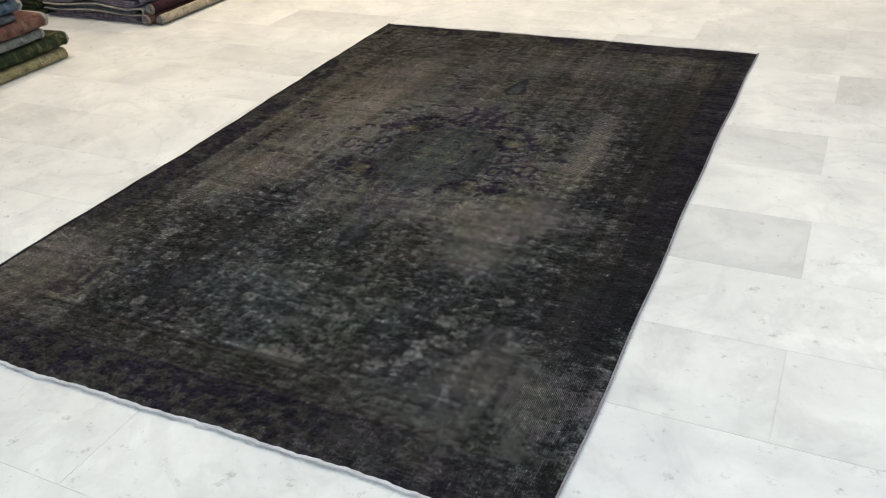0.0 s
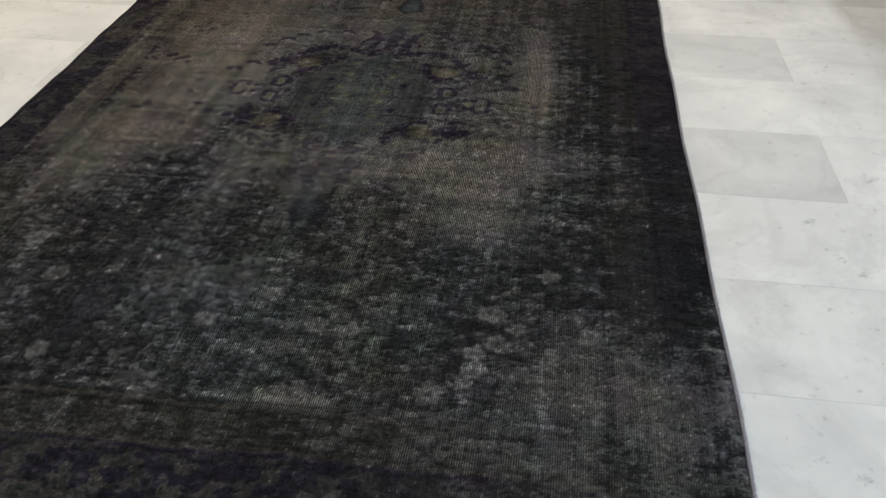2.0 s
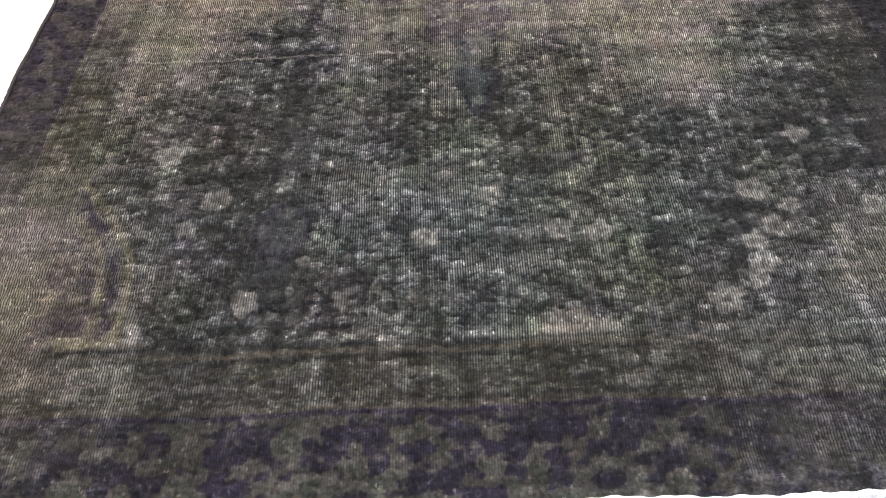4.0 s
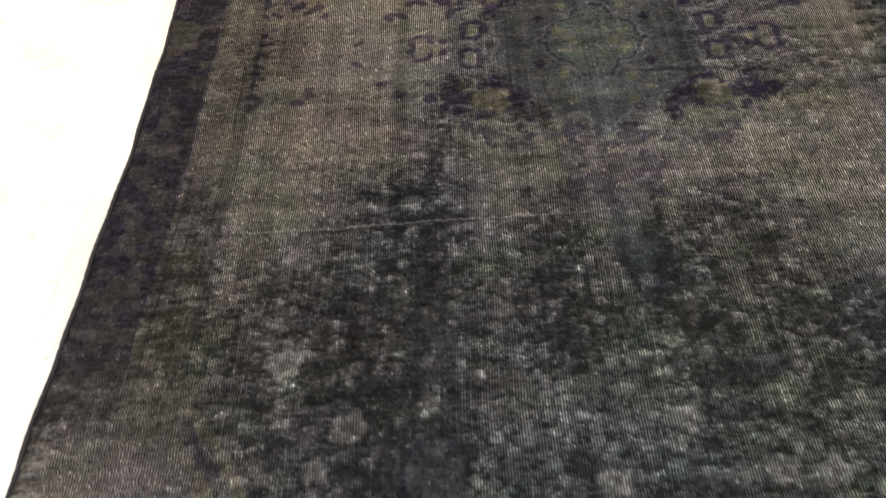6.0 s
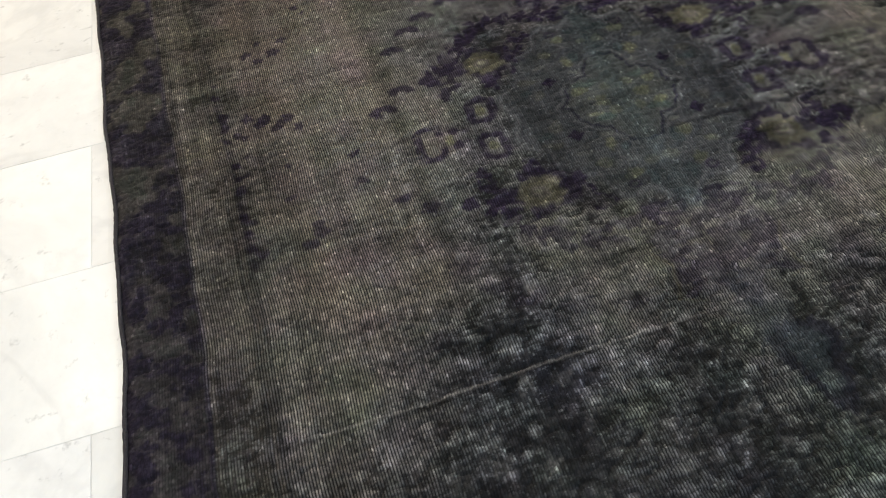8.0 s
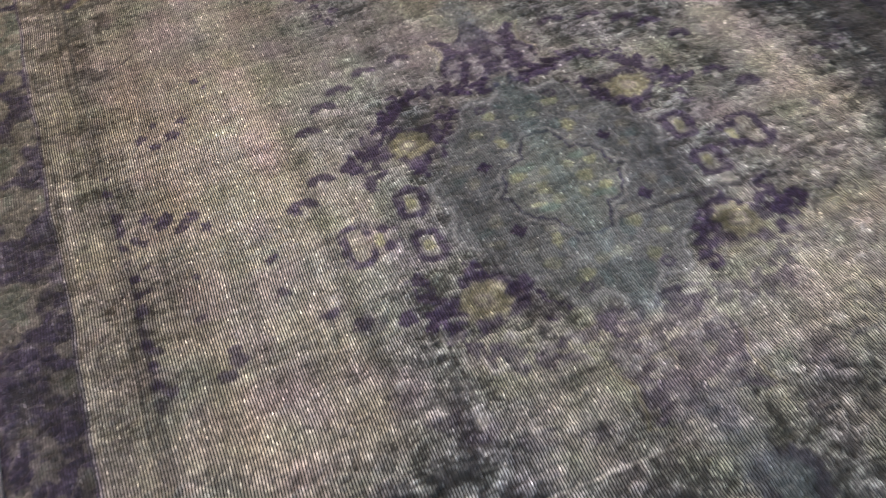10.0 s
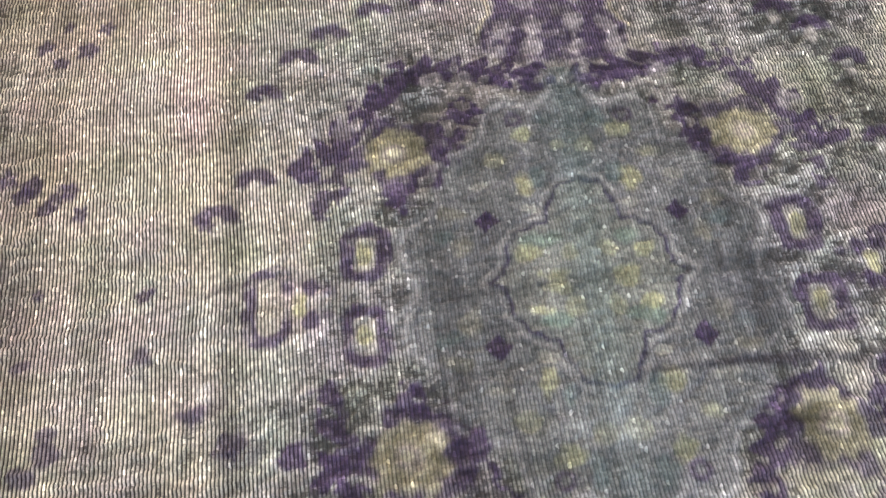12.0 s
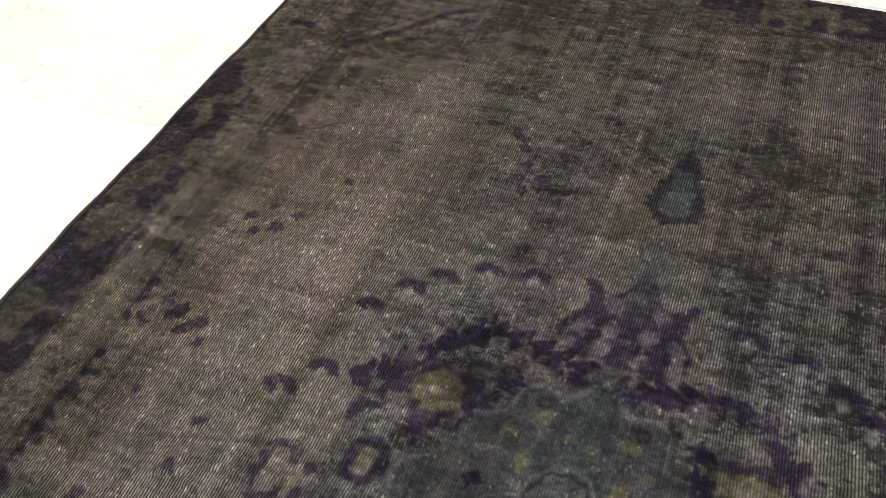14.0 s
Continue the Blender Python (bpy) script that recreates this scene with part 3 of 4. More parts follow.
bracket = rounded(a, side_b, 0.324, 0.0, 0.004, 0.022) - 0.006 + ragged * 0.2
put((0.070, 0.064, 0.048), step(bracket - 0.004, 0.006) * 0.5)
put(PURPLE, step(np.abs(bracket - 0.0105) - 0.0078 + ragged * 0.3, 0.004) * np.clip(step(0.326 - a, 0.008) + step(0.014 - side_b, 0.008), 0, 1) * (0.6 + 0.4 * tatter), sure=True)
put(PURPLE, step(np.hypot(a - 0.283, side_b - 0.019) - 0.009 + ragged * 0.5, 0.004), sure=True)
put((0.070, 0.068, 0.040), step(np.hypot(a - 0.292, side_b - 0.006) - 0.008, 0.005))
put(PURPLE, step(np.hypot(a - 0.262, side_b - 0.014) - 0.006 + ragged * 0.5, 0.005) * 0.7)
for cu, cv in ((0.151, 0.401), (0.219, 0.385), (0.275, 0.352), (0.312, 0.318), (0.347, 0.264), (0.351, 0.145), (0.391, 0.100)):
    hook = np.hypot((a - cu) * 0.85, b - cv)
    put(PURPLE, step(np.abs(hook - 0.013) - 0.0085 + ragged * 0.3, 0.005) * step(cv - b - 0.003, 0.006) * np.where(q > 0, 1.0, 0.4), sure=True)
    put((0.11, 0.104, 0.096), step(np.hypot(a - cu + 0.002, (b - cv + 0.010) * 0.7) - 0.008, 0.005) * 0.7)
# the heart's cartouche, leaves and lozenges
tip = np.arctan2(b, a)
OUTLINE = [(0.104, 0.0), (0.086, 0.011), (0.081, 0.040), (0.067, 0.059), (0.042, 0.068), (0.035, 0.090), (0.026, 0.110), (0.0, 0.121)]
angles = [math.atan2(y, x) for x, y in OUTLINE]
cartouche = along(a, b, OUTLINE) * np.where(np.hypot(a, b) < np.interp(tip, angles, [math.hypot(x, y) for x, y in OUTLINE]), -1, 1)
cartouche = cartouche + 0.0012 * np.sin(tip * 26) + ragged * 0.08
put((0.058, 0.061, 0.052), step(cartouche, 0.006) * 0.5)
put((0.014, 0.012, 0.020), step(np.abs(cartouche) - 0.0021, 0.003) * (0.5 + 0.6 * tatter), sure=True)
put((0.062, 0.062, 0.060), step(np.abs(cartouche - 0.0075) - 0.003, 0.003) * 0.7)
put((0.020, 0.019, 0.022), step(np.abs(cartouche - 0.0125) - 0.0009, 0.0022) * 0.5)
put((0.011, 0.0075, 0.0155), step(np.abs(a - 0.102) + np.abs(b - 0.073) - 0.014 + ragged * 0.2, 0.003), 1.1, sure=True)
for cu, cv, ru, rv, colour in ((0.060, 0.116, 0.010, 0.016, (0.080, 0.078, 0.036)), (0.042, 0.126, 0.010, 0.014, TEAL), (0.035, 0.005, 0.014, 0.010, (0.090, 0.090, 0.045)), (0.046, 0.046, 0.016, 0.009, (0.026, 0.044, 0.034)),
                               (0.058, 0.032, 0.012, 0.008, (0.085, 0.085, 0.040)), (0.02, 0.03, 0.010, 0.010, (0.080, 0.080, 0.048)), (0.045, -0.02, 0.012, 0.008, OLIVE), (0.052, 0.185, 0.012, 0.010, (0.075, 0.078, 0.038)),
                               (0.14, 0.085, 0.014, 0.008, OLIVE), (0.145, 0.06, 0.012, 0.008, TEAL), (0.125, 0.045, 0.010, 0.012, OLIVE), (0.085, 0.150, 0.012, 0.008, (0.07, 0.07, 0.042)),
                               (0.030, 0.200, 0.010, 0.014, TEAL), (0.105, 0.115, 0.012, 0.009, (0.072, 0.072, 0.06)), (0.015, 0.165, 0.010, 0.010, (0.08, 0.082, 0.05)), (0.055, 0.085, 0.010, 0.006, (0.085, 0.085, 0.07))):
    blotch = np.hypot((a - cu) / ru, (b - cv) / rv) - 1 + ragged * 60
    put(colour, step(blotch, 0.6) * 0.5)
    put((0.018, 0.018, 0.020), step(np.abs(blotch - 0.25) - 0.08, 0.15) * 0.35)
put(PURPLE, step(np.abs(np.hypot(a - 0.062, b - 0.205) - 0.008) - 0.003, 0.004) * 0.8)
put((0.03, 0.03, 0.034), step(np.abs(along(a, b, [(0.19, 0.10), (0.13, 0.10), (0.09, 0.115), (0.05, 0.15)])) - 0.0018, 0.004) * 0.7)
work_on()
put(TEAL, np.exp(-(p / 0.022) ** 2) * np.exp(-(v / 0.9) ** 4) * np.where((b < 0.28) | (b > 0.46), np.where(q > -0.3, 0.45, 0.22), 0.05))
put((0.080, 0.083, 0.082), bump_at(p, q, 0.005, -0.165, 0.035, 0.025) * 0.35)
put((0.022, 0.021, 0.024), bump_at(p, q, 0.155, -0.045, 0.04, 0.035) * 0.6)
# pendants at both ends of the medallion
drop_a, drop_b = np.abs(p - np.where(q > 0, -0.006 - 0.07 * (q - 0.60), 0.022)), b - np.where(q > 0, 0.625, 0.545)
long_tip = np.where(q > 0, 0.150, 0.105)
drop = np.where(drop_b < 0, np.hypot(drop_a, drop_b) - 0.042, (drop_a - 0.042 * np.maximum(1 - drop_b / long_tip, 0) ** 0.85 + 9 * (drop_b >= long_tip)) * 0.93)
drop = drop + 0.003 * np.cos(np.arctan2(drop_b, drop_a) * 16)
put((0.022, 0.028, 0.031), step(drop, 0.006) * np.where(q > 0, 1.0, 0.45), sure=True)
put(BLACK, step(np.abs(drop + 0.006) - 0.0085 + ragged * 0.45, 0.005) * np.where(q > 0, 1.0, 0.9), sure=True)
put((0.040, 0.046, 0.046), step(np.hypot(drop_a * 1.1, drop_b * 0.7) - 0.018 + ragged, 0.010) * np.where(q > 0, 0.6, 0.3), sure=True)
for cu, cv, ru, rv in ((-0.30, -0.885, 0.040, 0.052), (-0.29, -0.68, 0.024, 0.02), (0.137, -0.745, 0.026, 0.018)):
    oval = np.hypot((u - cu) / ru, (v - cv) / rv) - 1 + ragged * 4
    put((0.030, 0.030, 0.032), step(oval, 0.1) * 0.6, sure=True)
    put((0.014, 0.012, 0.017), step(np.abs(oval) - 0.10, 0.12) * 0.8, sure=True)
put((0.03, 0.033, 0.036), step(a - 0.03 + ragged, 0.02) * step(np.abs(b - 0.47) - 0.07, 0.03) * 0.6)
# sprays of small purple flowers: one side as it lies there, the other mirrored and fainter
SPRAY = [(0.547, 0.395, 0.013), (0.614, 0.366, 0.012), (0.563, 0.357, 0.012), (0.594, 0.399, 0.009), (0.592, 0.338, 0.008), (0.621, 0.169, 0.011), (0.592, 0.159, 0.010),
         (0.598, 0.144, 0.010), (0.550, 0.149, 0.010), (0.574, 0.129, 0.010), (0.533, 0.118, 0.011), (0.564, 0.142, 0.007), (0.640, 0.130, 0.009), (0.649, 0.051, 0.011),
         (0.399, 0.096, 0.010), (0.565, 0.025, 0.009), (0.457, 0.018, 0.008), (0.295, 0.698, 0.011), (0.263, 0.636, 0.010), (0.225, 0.608, 0.011), (0.245, 0.570, 0.010),
         (0.263, 0.601, 0.010), (0.280, 0.675, 0.009), (0.310, 0.712, 0.009), (0.514, 0.495, 0.007), (0.500, 0.470, 0.007)]
for cu, cv, size in SPRAY:
    for way, strong in ((-1, 1.0), (1, 0.7)):
        work_on((cv - 0.09, cv + 0.09), (way * cu - 0.09, way * cu + 0.11))
        d = np.hypot(p * way - cu, q - cv) - 0.95 * size * (1 + 0.18 * np.cos(5 * np.arctan2(q - cv, p * way - cu) + cu * 40))
        put(PURPLE, step(d + ragged * 0.5, 0.005) * strong, sure=True)
        put((0.06, 0.052, 0.05), step(d + size * 0.72, 0.003) * 0.7 * strong)
for cu, cv, size in ((-0.567, -0.054, 0.009), (-0.454, -0.047, 0.012), (-0.397, -0.110, 0.014), (-0.359, -0.142, 0.013), (-0.531, -0.142, 0.013), (-0.554, -0.159, 0.013),
                     (-0.63, 0.02, 0.009), (-0.63, 0.07, 0.010), (-0.63, 0.12, 0.009), (-0.63, -0.09, 0.009), (-0.535, -0.117, 0.011), (-0.62, -0.16, 0.012)):
    work_on((cv - 0.09, cv + 0.09), (cu - 0.09, cu + 0.11))
    put(PURPLE, step(np.hypot(p - cu, (q - cv) * 1.3) - size + ragged * 1.1, 0.006) * 0.85, sure=True)
work_on()
# corner pieces behind a broken purple line
near_corner = along(-p, -q, [(0.665, 0.77), (0.635, 0.80), (0.575, 0.875), (0.53, 0.945), (0.508, 1.02), (0.505, 1.09)])
far_corner = along(-p, q, [(0.735, 0.850), (0.699, 0.884), (0.642, 0.958), (0.585, 1.046), (0.52, 1.09)])
put((0.112, 0.096, 0.066), step(1.60 - (-p - q * 1.02), 0.10) * 0.7)
inside = step(1.60 - (-p - q * 1.02), 0.06)
put(PURPLE, step(0.56 - layered(u, v, 0.055, 0.032, 315, 2), 0.06) * inside * 0.75, sure=True)
put((0.036, 0.030, 0.026), step(np.abs(layered(u, v, 0.05, 0.035, 317, 2) - 0.5) - 0.02, 0.03) * inside * 0.6, sure=True)
put(PURPLE, step(near_corner - 0.007 + ragged * 1.2, 0.006) * step(layered(u, v, 0.05, 0.045, 311, 2) - 0.52, 0.1), sure=True)
put(PURPLE, step(far_corner - 0.009 + ragged * 0.9, 0.006) * 0.9, sure=True)
put((0.125, 0.110, 0.058), step(np.abs(np.minimum(near_corner, far_corner) - 0.020) - 0.006 + ragged * 0.5, 0.008) * 0.25)
put((0.026, 0.022, 0.022), step(along(-p, q, [(0.69, 0.565), (0.66, 0.585), (0.603, 0.626), (0.58, 0.63)]) - 0.003 + ragged * 0.3, 0.004), sure=True)
put(PURPLE, step(along(-p, -q, [(0.62, 1.085), (0.55, 1.08), (0.53, 1.06), (0.545, 1.02), (0.56, 0.99)]) - 0.008 + ragged * 1.2, 0.005) * 0.7, sure=True)
for cu, cv in ((0.60, 0.98), (0.57, 1.06), (0.63, 1.05), (0.61, 0.92)):
    put(PURPLE, step(np.abs(np.hypot(-p - cu, -q - cv) - 0.016) - 0.006 + ragged * 0.6, 0.005) * 0.6, sure=True)

# borders: dark outer band with olive palmettes, paler guard stripe between thin lines
run = np.where(edge_u < edge_v * 0.82, v, u)
band = step(edge - 0.105, 0.003) * (1 - frayed)
lay((0.0112, 0.0088, 0.0148), band * (0.92 - 0.35 * gone * np.clip(wear * 1.5, 0, 1)))
blot = np.where(v > -0.15, layered(u + 0.3 * wob(241), v, 0.062, 0.062, 251, 3), layered(u + 0.3 * wob(241), v, 0.028, 0.024, 251, 3))
shown = np.clip(0.48 + 0.6 * v, 0.3, 0.85) * np.where(u > 0.3, 0.25, 1.0) + 0.25 * (v < -1.0) * (edge_v * 0.82 < edge_u)      # how well the palmettes can still be made out
lay((0.050, 0.046, 0.035), step(0.485 - blot, 0.03) * band * shown)
lay((0.010, 0.008, 0.012), step(np.abs(blot - 0.50) - 0.012, 0.02) * band * 0.7)
lay((0.026, 0.031, 0.024), step(0.66 - blot, 0.03) * band * 0.8 * shown)
lay((0.034, 0.031, 0.028), step(np.abs(layered(u, v, 0.035, 0.035, 141, 2) - 0.5) - 0.03, 0.05) * band * 0.4)
wear -= 0.14 * band
lay((0.106, 0.088, 0.065), np.clip(0.5 * bump_at(u, v, -0.80, -1.02, 0.20, 0.20), 0, 0.4))
guard = step(np.abs(edge - 0.143) - 0.033, 0.003) * (1 - frayed)
lay((0.066, 0.054, 0.036), guard * np.clip(0.45 * wear, 0, 0.30))
spots = np.hypot(((run / 0.034) % 1.0 - 0.5) * 0.034, edge - 0.142) - 0.009 + ragged * 0.5
lay((0.032, 0.027, 0.030), step(np.abs(spots) - 0.003, 0.005) * guard * 0.45)
for at, wide, colour in ((0.107, 0.0035, (0.017, 0.012, 0.022)), (0.176, 0.0035, (0.015, 0.014, 0.013)), (0.184, 0.004, (0.042, 0.036, 0.028)), (0.122, 0.002, (0.018, 0.016, 0.017)), (0.114, 0.003, (0.040, 0.034, 0.027)), (0.193, 0.003, (0.016, 0.015, 0.015))):
    lay(colour, step(np.abs(edge - at + ragged * 0.12) - wide, 0.004) * 0.85 * fade * (1 - frayed * 0.8) * np.where(edge_u < edge_v * 0.82, np.where(u > 0, 0.3, 0.6), np.where(v > 0, 0.45, 1.0)))

# a row of small purple dots along the inner line of the guard stripe
dots = np.zeros_like(u)
for k in range(15):
    at = -0.15 + 0.033 * k
    dot = np.hypot(edge - 0.199, (v - at) * 0.8) - 0.0075 + ragged * 0.7
    dots = np.maximum(dots, step(dot, 0.005) * (u < 0) * (0.9 if k % 4 else 0.4))
lay(PURPLE, dots)

# long streaks from folding and washing, cross bands of changing dye, a pulled pale thread; the finer cross bands are
# painted shading of ripples
streak = 0.75 * (layered(u, v, 0.018, 1.2, 151, 3) - 0.5) + 0.45 * (layered(u, v, 0.075, 1.6, 155, 2) - 0.5)
cross = 0.55 * (layered(u, v, 1.1, 0.022, 161, 3) - 0.5) + 0.62 * (layered(u, v, 0.085, 0.011, 165, 3) - 0.5) * (1 - 0.7 * middle)
streak = streak + 0.16 * step(np.abs(p + 0.450) - 0.032 + ragged, 0.02) * np.clip(1 - 1.2 * np.abs(v - 0.2), 0, 1) - 0.12 * step(np.abs(p + 0.365) - 0.012, 0.02)
streaks = ((1 + streak) * (1 + cross))[..., None]
pile, thread = pile * streaks, thread * streaks
lay(CREAM, step(np.abs(v + 0.456 + 0.004 * np.sin(9 * u)) - 0.0015, 0.003) * step(np.abs(u + 0.36) - 0.26, 0.05) * 0.6)
# a crease across the medallion, its shade laid into the colour as a dark line
crease_shade = step(np.abs(q + 0.108 - 0.003 * np.sin(12 * u)) - 0.0022 - 0.004 * np.clip(u * 5, 0, 1), 0.006) * step(np.abs(p - 0.05) - 0.20, 0.06)
crease_shade = crease_shade * (0.3 + 0.9 * np.clip(u * 6, 0, 1)) * np.clip(0.5 + layered(u, v, 0.08, 0.5, 171, 2), 0, 1)
lay((0.012, 0.011, 0.014), np.clip(crease_shade, 0, 1) * 0.9)
# finer creases at one side, their shade drawn as thin dark lines
for line in ([(-0.62, -0.045), (-0.53, -0.036), (-0.46, -0.008), (-0.42, 0.0), (-0.36, 0.022)], [(-0.62, 0.085), (-0.50, 0.088), (-0.40, 0.098)], [(-0.60, -0.155), (-0.50, -0.150), (-0.36, -0.118)]):
    lay((0.024, 0.021, 0.021), step(along(p, q, line) - 0.0016 + ragged * 0.2, 0.004) * 0.6 * np.clip(2.2 * layered(u, v, 0.05, 0.5, 175, 2) - 0.5, 0, 1))

# fine wrinkles across the rug, close together in the heart, their shade painted in dark
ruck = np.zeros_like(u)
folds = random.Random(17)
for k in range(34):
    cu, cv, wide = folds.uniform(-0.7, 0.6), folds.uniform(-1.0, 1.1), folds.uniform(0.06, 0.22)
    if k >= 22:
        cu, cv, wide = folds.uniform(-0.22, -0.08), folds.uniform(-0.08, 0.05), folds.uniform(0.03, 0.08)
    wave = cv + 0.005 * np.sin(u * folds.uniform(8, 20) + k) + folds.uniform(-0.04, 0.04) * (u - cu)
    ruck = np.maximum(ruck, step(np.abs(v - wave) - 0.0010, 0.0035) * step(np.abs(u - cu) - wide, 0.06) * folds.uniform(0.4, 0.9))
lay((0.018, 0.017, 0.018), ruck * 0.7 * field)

# unevenness from knot to knot
uneven = np.exp((0.30 * (knot - 0.5) + 0.35 * (dash - 0.5) + 0.30 * (tuft - 0.5) + 0.5 * (clump - 0.52)) * calm * (1 - 0.5 * middle))[..., None]
pile, thread = pile * uneven, thread * uneven * np.array((0.98, 0.99, 1.05))
pile = pile * np.array((0.98, 0.99, 1.05))
showing = np.clip(wear * 1.08 + ((0.30 - 0.06 * near_zone) * (clump - 0.5) + 0.18 * (dash - 0.5) + 0.10 * (knot - 0.5)) * np.clip(1.35 * calm - 0.35, 0.1, 1) * (1 - 0.7 * middle) * (1 - 0.5 * far_zone), 0.24, 1.15)

# warps stand up as ridges where the pile is gone
ridge = np.where(np.arange(COLS) % 2 == 1, 1.0, -1.0)[None, :] * np.ones_like(u)
bare = np.clip((wear - 0.1) / 0.4, 0.5, 1) * step(0.03 - edge, 0.03)
lined = np.clip(bare * (1 - 0.35 * np.exp(-lobe_at ** 2)), 0, 1)
height = 0.0032 + 0.0024 * (1 - gone) * np.clip(edge / 0.02, 0, 1) + 0.0016 * (1 - wear) + 0.0007 * ridge * bare - 0.0024 * step(vein - 0.08, 0.12) * drawn - 0.001 * ruck + (0.0010 * (tuft - 0.5) + 0.0014 * (dash - 0.5) + 0.0016 * (clump - 0.5)) * (1.15 - 0.75 * bare) + 0.004 * (layered(u, v, 0.22, 0.3, 201, 2) - 0.4) * np.clip(edge / 0.2, 0.25, 1)
height = height + 0.0025 * bump_at(u, q, 0.0, -0.110, 0.3, 0.012) - 0.0025 * step(edge - 0.004, 0.01)
height = np.maximum(height, 0.0016)

region = np.where(edge < 0.105, 3, np.where(edge < 0.18, 2, np.where((a / 0.195) ** 1.75 + (b / 0.258) ** 1.75 < 1.9, 1, 0)))
rug = tagged(new("rug"), "large dark overdyed vintage rug, worn, lying flat on the marble floor", "rug")
rug.empty_display_size = 0.2
index = np.arange(COLS * ROWS_V).reshape(ROWS_V, COLS)
quads = np.stack((index[:-1, :-1], index[:-1, 1:], index[1:, 1:], index[1:, :-1]), -1).reshape(-1, 4)
kind = region[:-1, :-1].reshape(-1)
places = np.stack((xx, yy, height), -1).reshape(-1, 3)
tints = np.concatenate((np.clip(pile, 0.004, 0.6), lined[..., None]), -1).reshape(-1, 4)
strands = np.concatenate((np.clip(thread, 0.004, 0.6), showing[..., None]), -1).reshape(-1, 4)
warps = (s * WARPS).reshape(-1)
for code, name, label in ((0, "field", "worn tan and charcoal floral field"), (1, "medallion", "grey-green medallion with a purple garland and yellow rosettes"),
                          (2, "guard_stripe", "olive guard stripe with small dark spots"), (3, "border", "near-black border with faded palmettes")):
    mine = quads[kind == code]
    used, back = np.unique(mine, return_inverse=True)
    data = bpy.data.meshes.new(name)
    data.vertices.add(len(used))
    data.vertices.foreach_set("co", places[used].astype(np.float32).ravel())
    data.loops.add(mine.size)
    data.loops.foreach_set("vertex_index", back.astype(np.int32).ravel())
    data.polygons.add(len(mine))
    data.polygons.foreach_set("loop_start", np.arange(0, mine.size, 4, dtype=np.int32))
    data.update(calc_edges=True)
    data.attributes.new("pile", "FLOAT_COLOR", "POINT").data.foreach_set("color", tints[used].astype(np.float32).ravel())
    data.attributes.new("thread", "FLOAT_COLOR", "POINT").data.foreach_set("color", strands[used].astype(np.float32).ravel())
    data.attributes.new("warp", "FLOAT", "POINT").data.foreach_set("value", warps[used].astype(np.float32))
    data.materials.append(PILE)
    data.shade_smooth()
    part_ob = new(name, data)
    part_ob.parent = rug
    tagged(part_ob, label)


def cord(name, points, radius, mat, parent, label, sides=6, flat=1.0):
    """A cord swept along points, slightly uneven, as overcast yarn is."""
    verts, faces = [], []
    n = len(points)
    for k, (x, y, z) in enumerate(points):
        ax, ay, _ = points[min(k + 1, n - 1)]
        bx, by, _ = points[max(k - 1, 0)]
        dx, dy = ax - bx, ay - by
        size = math.hypot(dx, dy) or 1
        nx, ny = -dy / size, dx / size
        rad = radius * (1 + 0.10 * math.sin(k * 2.1) + 0.12 * noise.noise((k * 0.21, radius, 0.3)) + random.uniform(-0.10, 0.10))
        for i in range(sides):
            t = 2 * math.pi * i / sides
            c, d = rad * math.cos(t), rad * math.sin(t) * flat
            verts.append((x + nx * c, y + ny * c, z + d))
        if k:
            o = (k - 1) * sides
            faces += [(o + i, o + (i + 1) % sides, o + sides + (i + 1) % sides, o + sides + i) for i in range(sides)]
    return mesh_object(name, verts, faces, mat, parent, label, True)


ys = np.linspace(NEAR + 0.004, FAR - 0.004, 420)
cord("selvedge", [(float(left_edge(y)) - 0.001, float(y), 0.0045) for y in ys], 0.0032, EDGE_DARK, rug, "dark overcast side edge")
cord("selvedge", [(float(right_edge(y)) + 0.001, float(y), 0.0042) for y in ys], 0.003, EDGE_PALE, rug, "pale lavender overcast side edge")


def cut_end(edge_of, side, wide, name, label):
    """The pale cotton end of the foundation, with loose threads sticking out of it."""
    xs = np.linspace(-0.9 if side < 0 else -0.925, 0.77, 460)
    verts, faces = [], []
    for k, x in enumerate(xs):
        y = float(edge_of(x))
        out = wide * (0.35 + 0.45 * random.random() + 0.9 * abs(noise.noise((x * 9.0, side * 3.0, 0.4))) + 0.5 * abs(noise.noise((x * 55.0, side, 1.7))))
        verts += [(x, y - side * 0.004, 0.0048), (x, y + side * out * 0.6, 0.0048), (x, y + side * out, 0.001)]
        if k:
            o = 3 * k - 3
            faces += [(o, o + 1, o + 4, o + 3), (o + 1, o + 2, o + 5, o + 4)]
    for k in range(1300):
        x = random.uniform(xs[0], xs[-1])
        y = float(edge_of(x)) + side * wide * 0.5
        long, lean, w = random.uniform(0.003, 0.012) * (0.7 + abs(noise.noise((x * 14.0, side, 0.0)))), random.uniform(-0.008, 0.008), 0.0007
        o = len(verts)
        verts += [(x - w, y, 0.0042), (x + w, y, 0.0042), (x, y, 0.0058), (x + lean, y + side * long, random.uniform(0.001, 0.007))]
        faces += [(o, o + 1, o + 3), (o + 1, o + 2, o + 3), (o + 2, o, o + 3)]
    return mesh_object(name, verts, faces, COTTON, rug, label)


cut_end(near_edge, -1, 0.0065, "end_fringe", "frayed grey-white cotton end")
cut_end(far_edge, 1, 0.005, "end_fringe", "frayed grey-white cotton end")

# ------------------------------------------------------------------ stacks of folded rugs


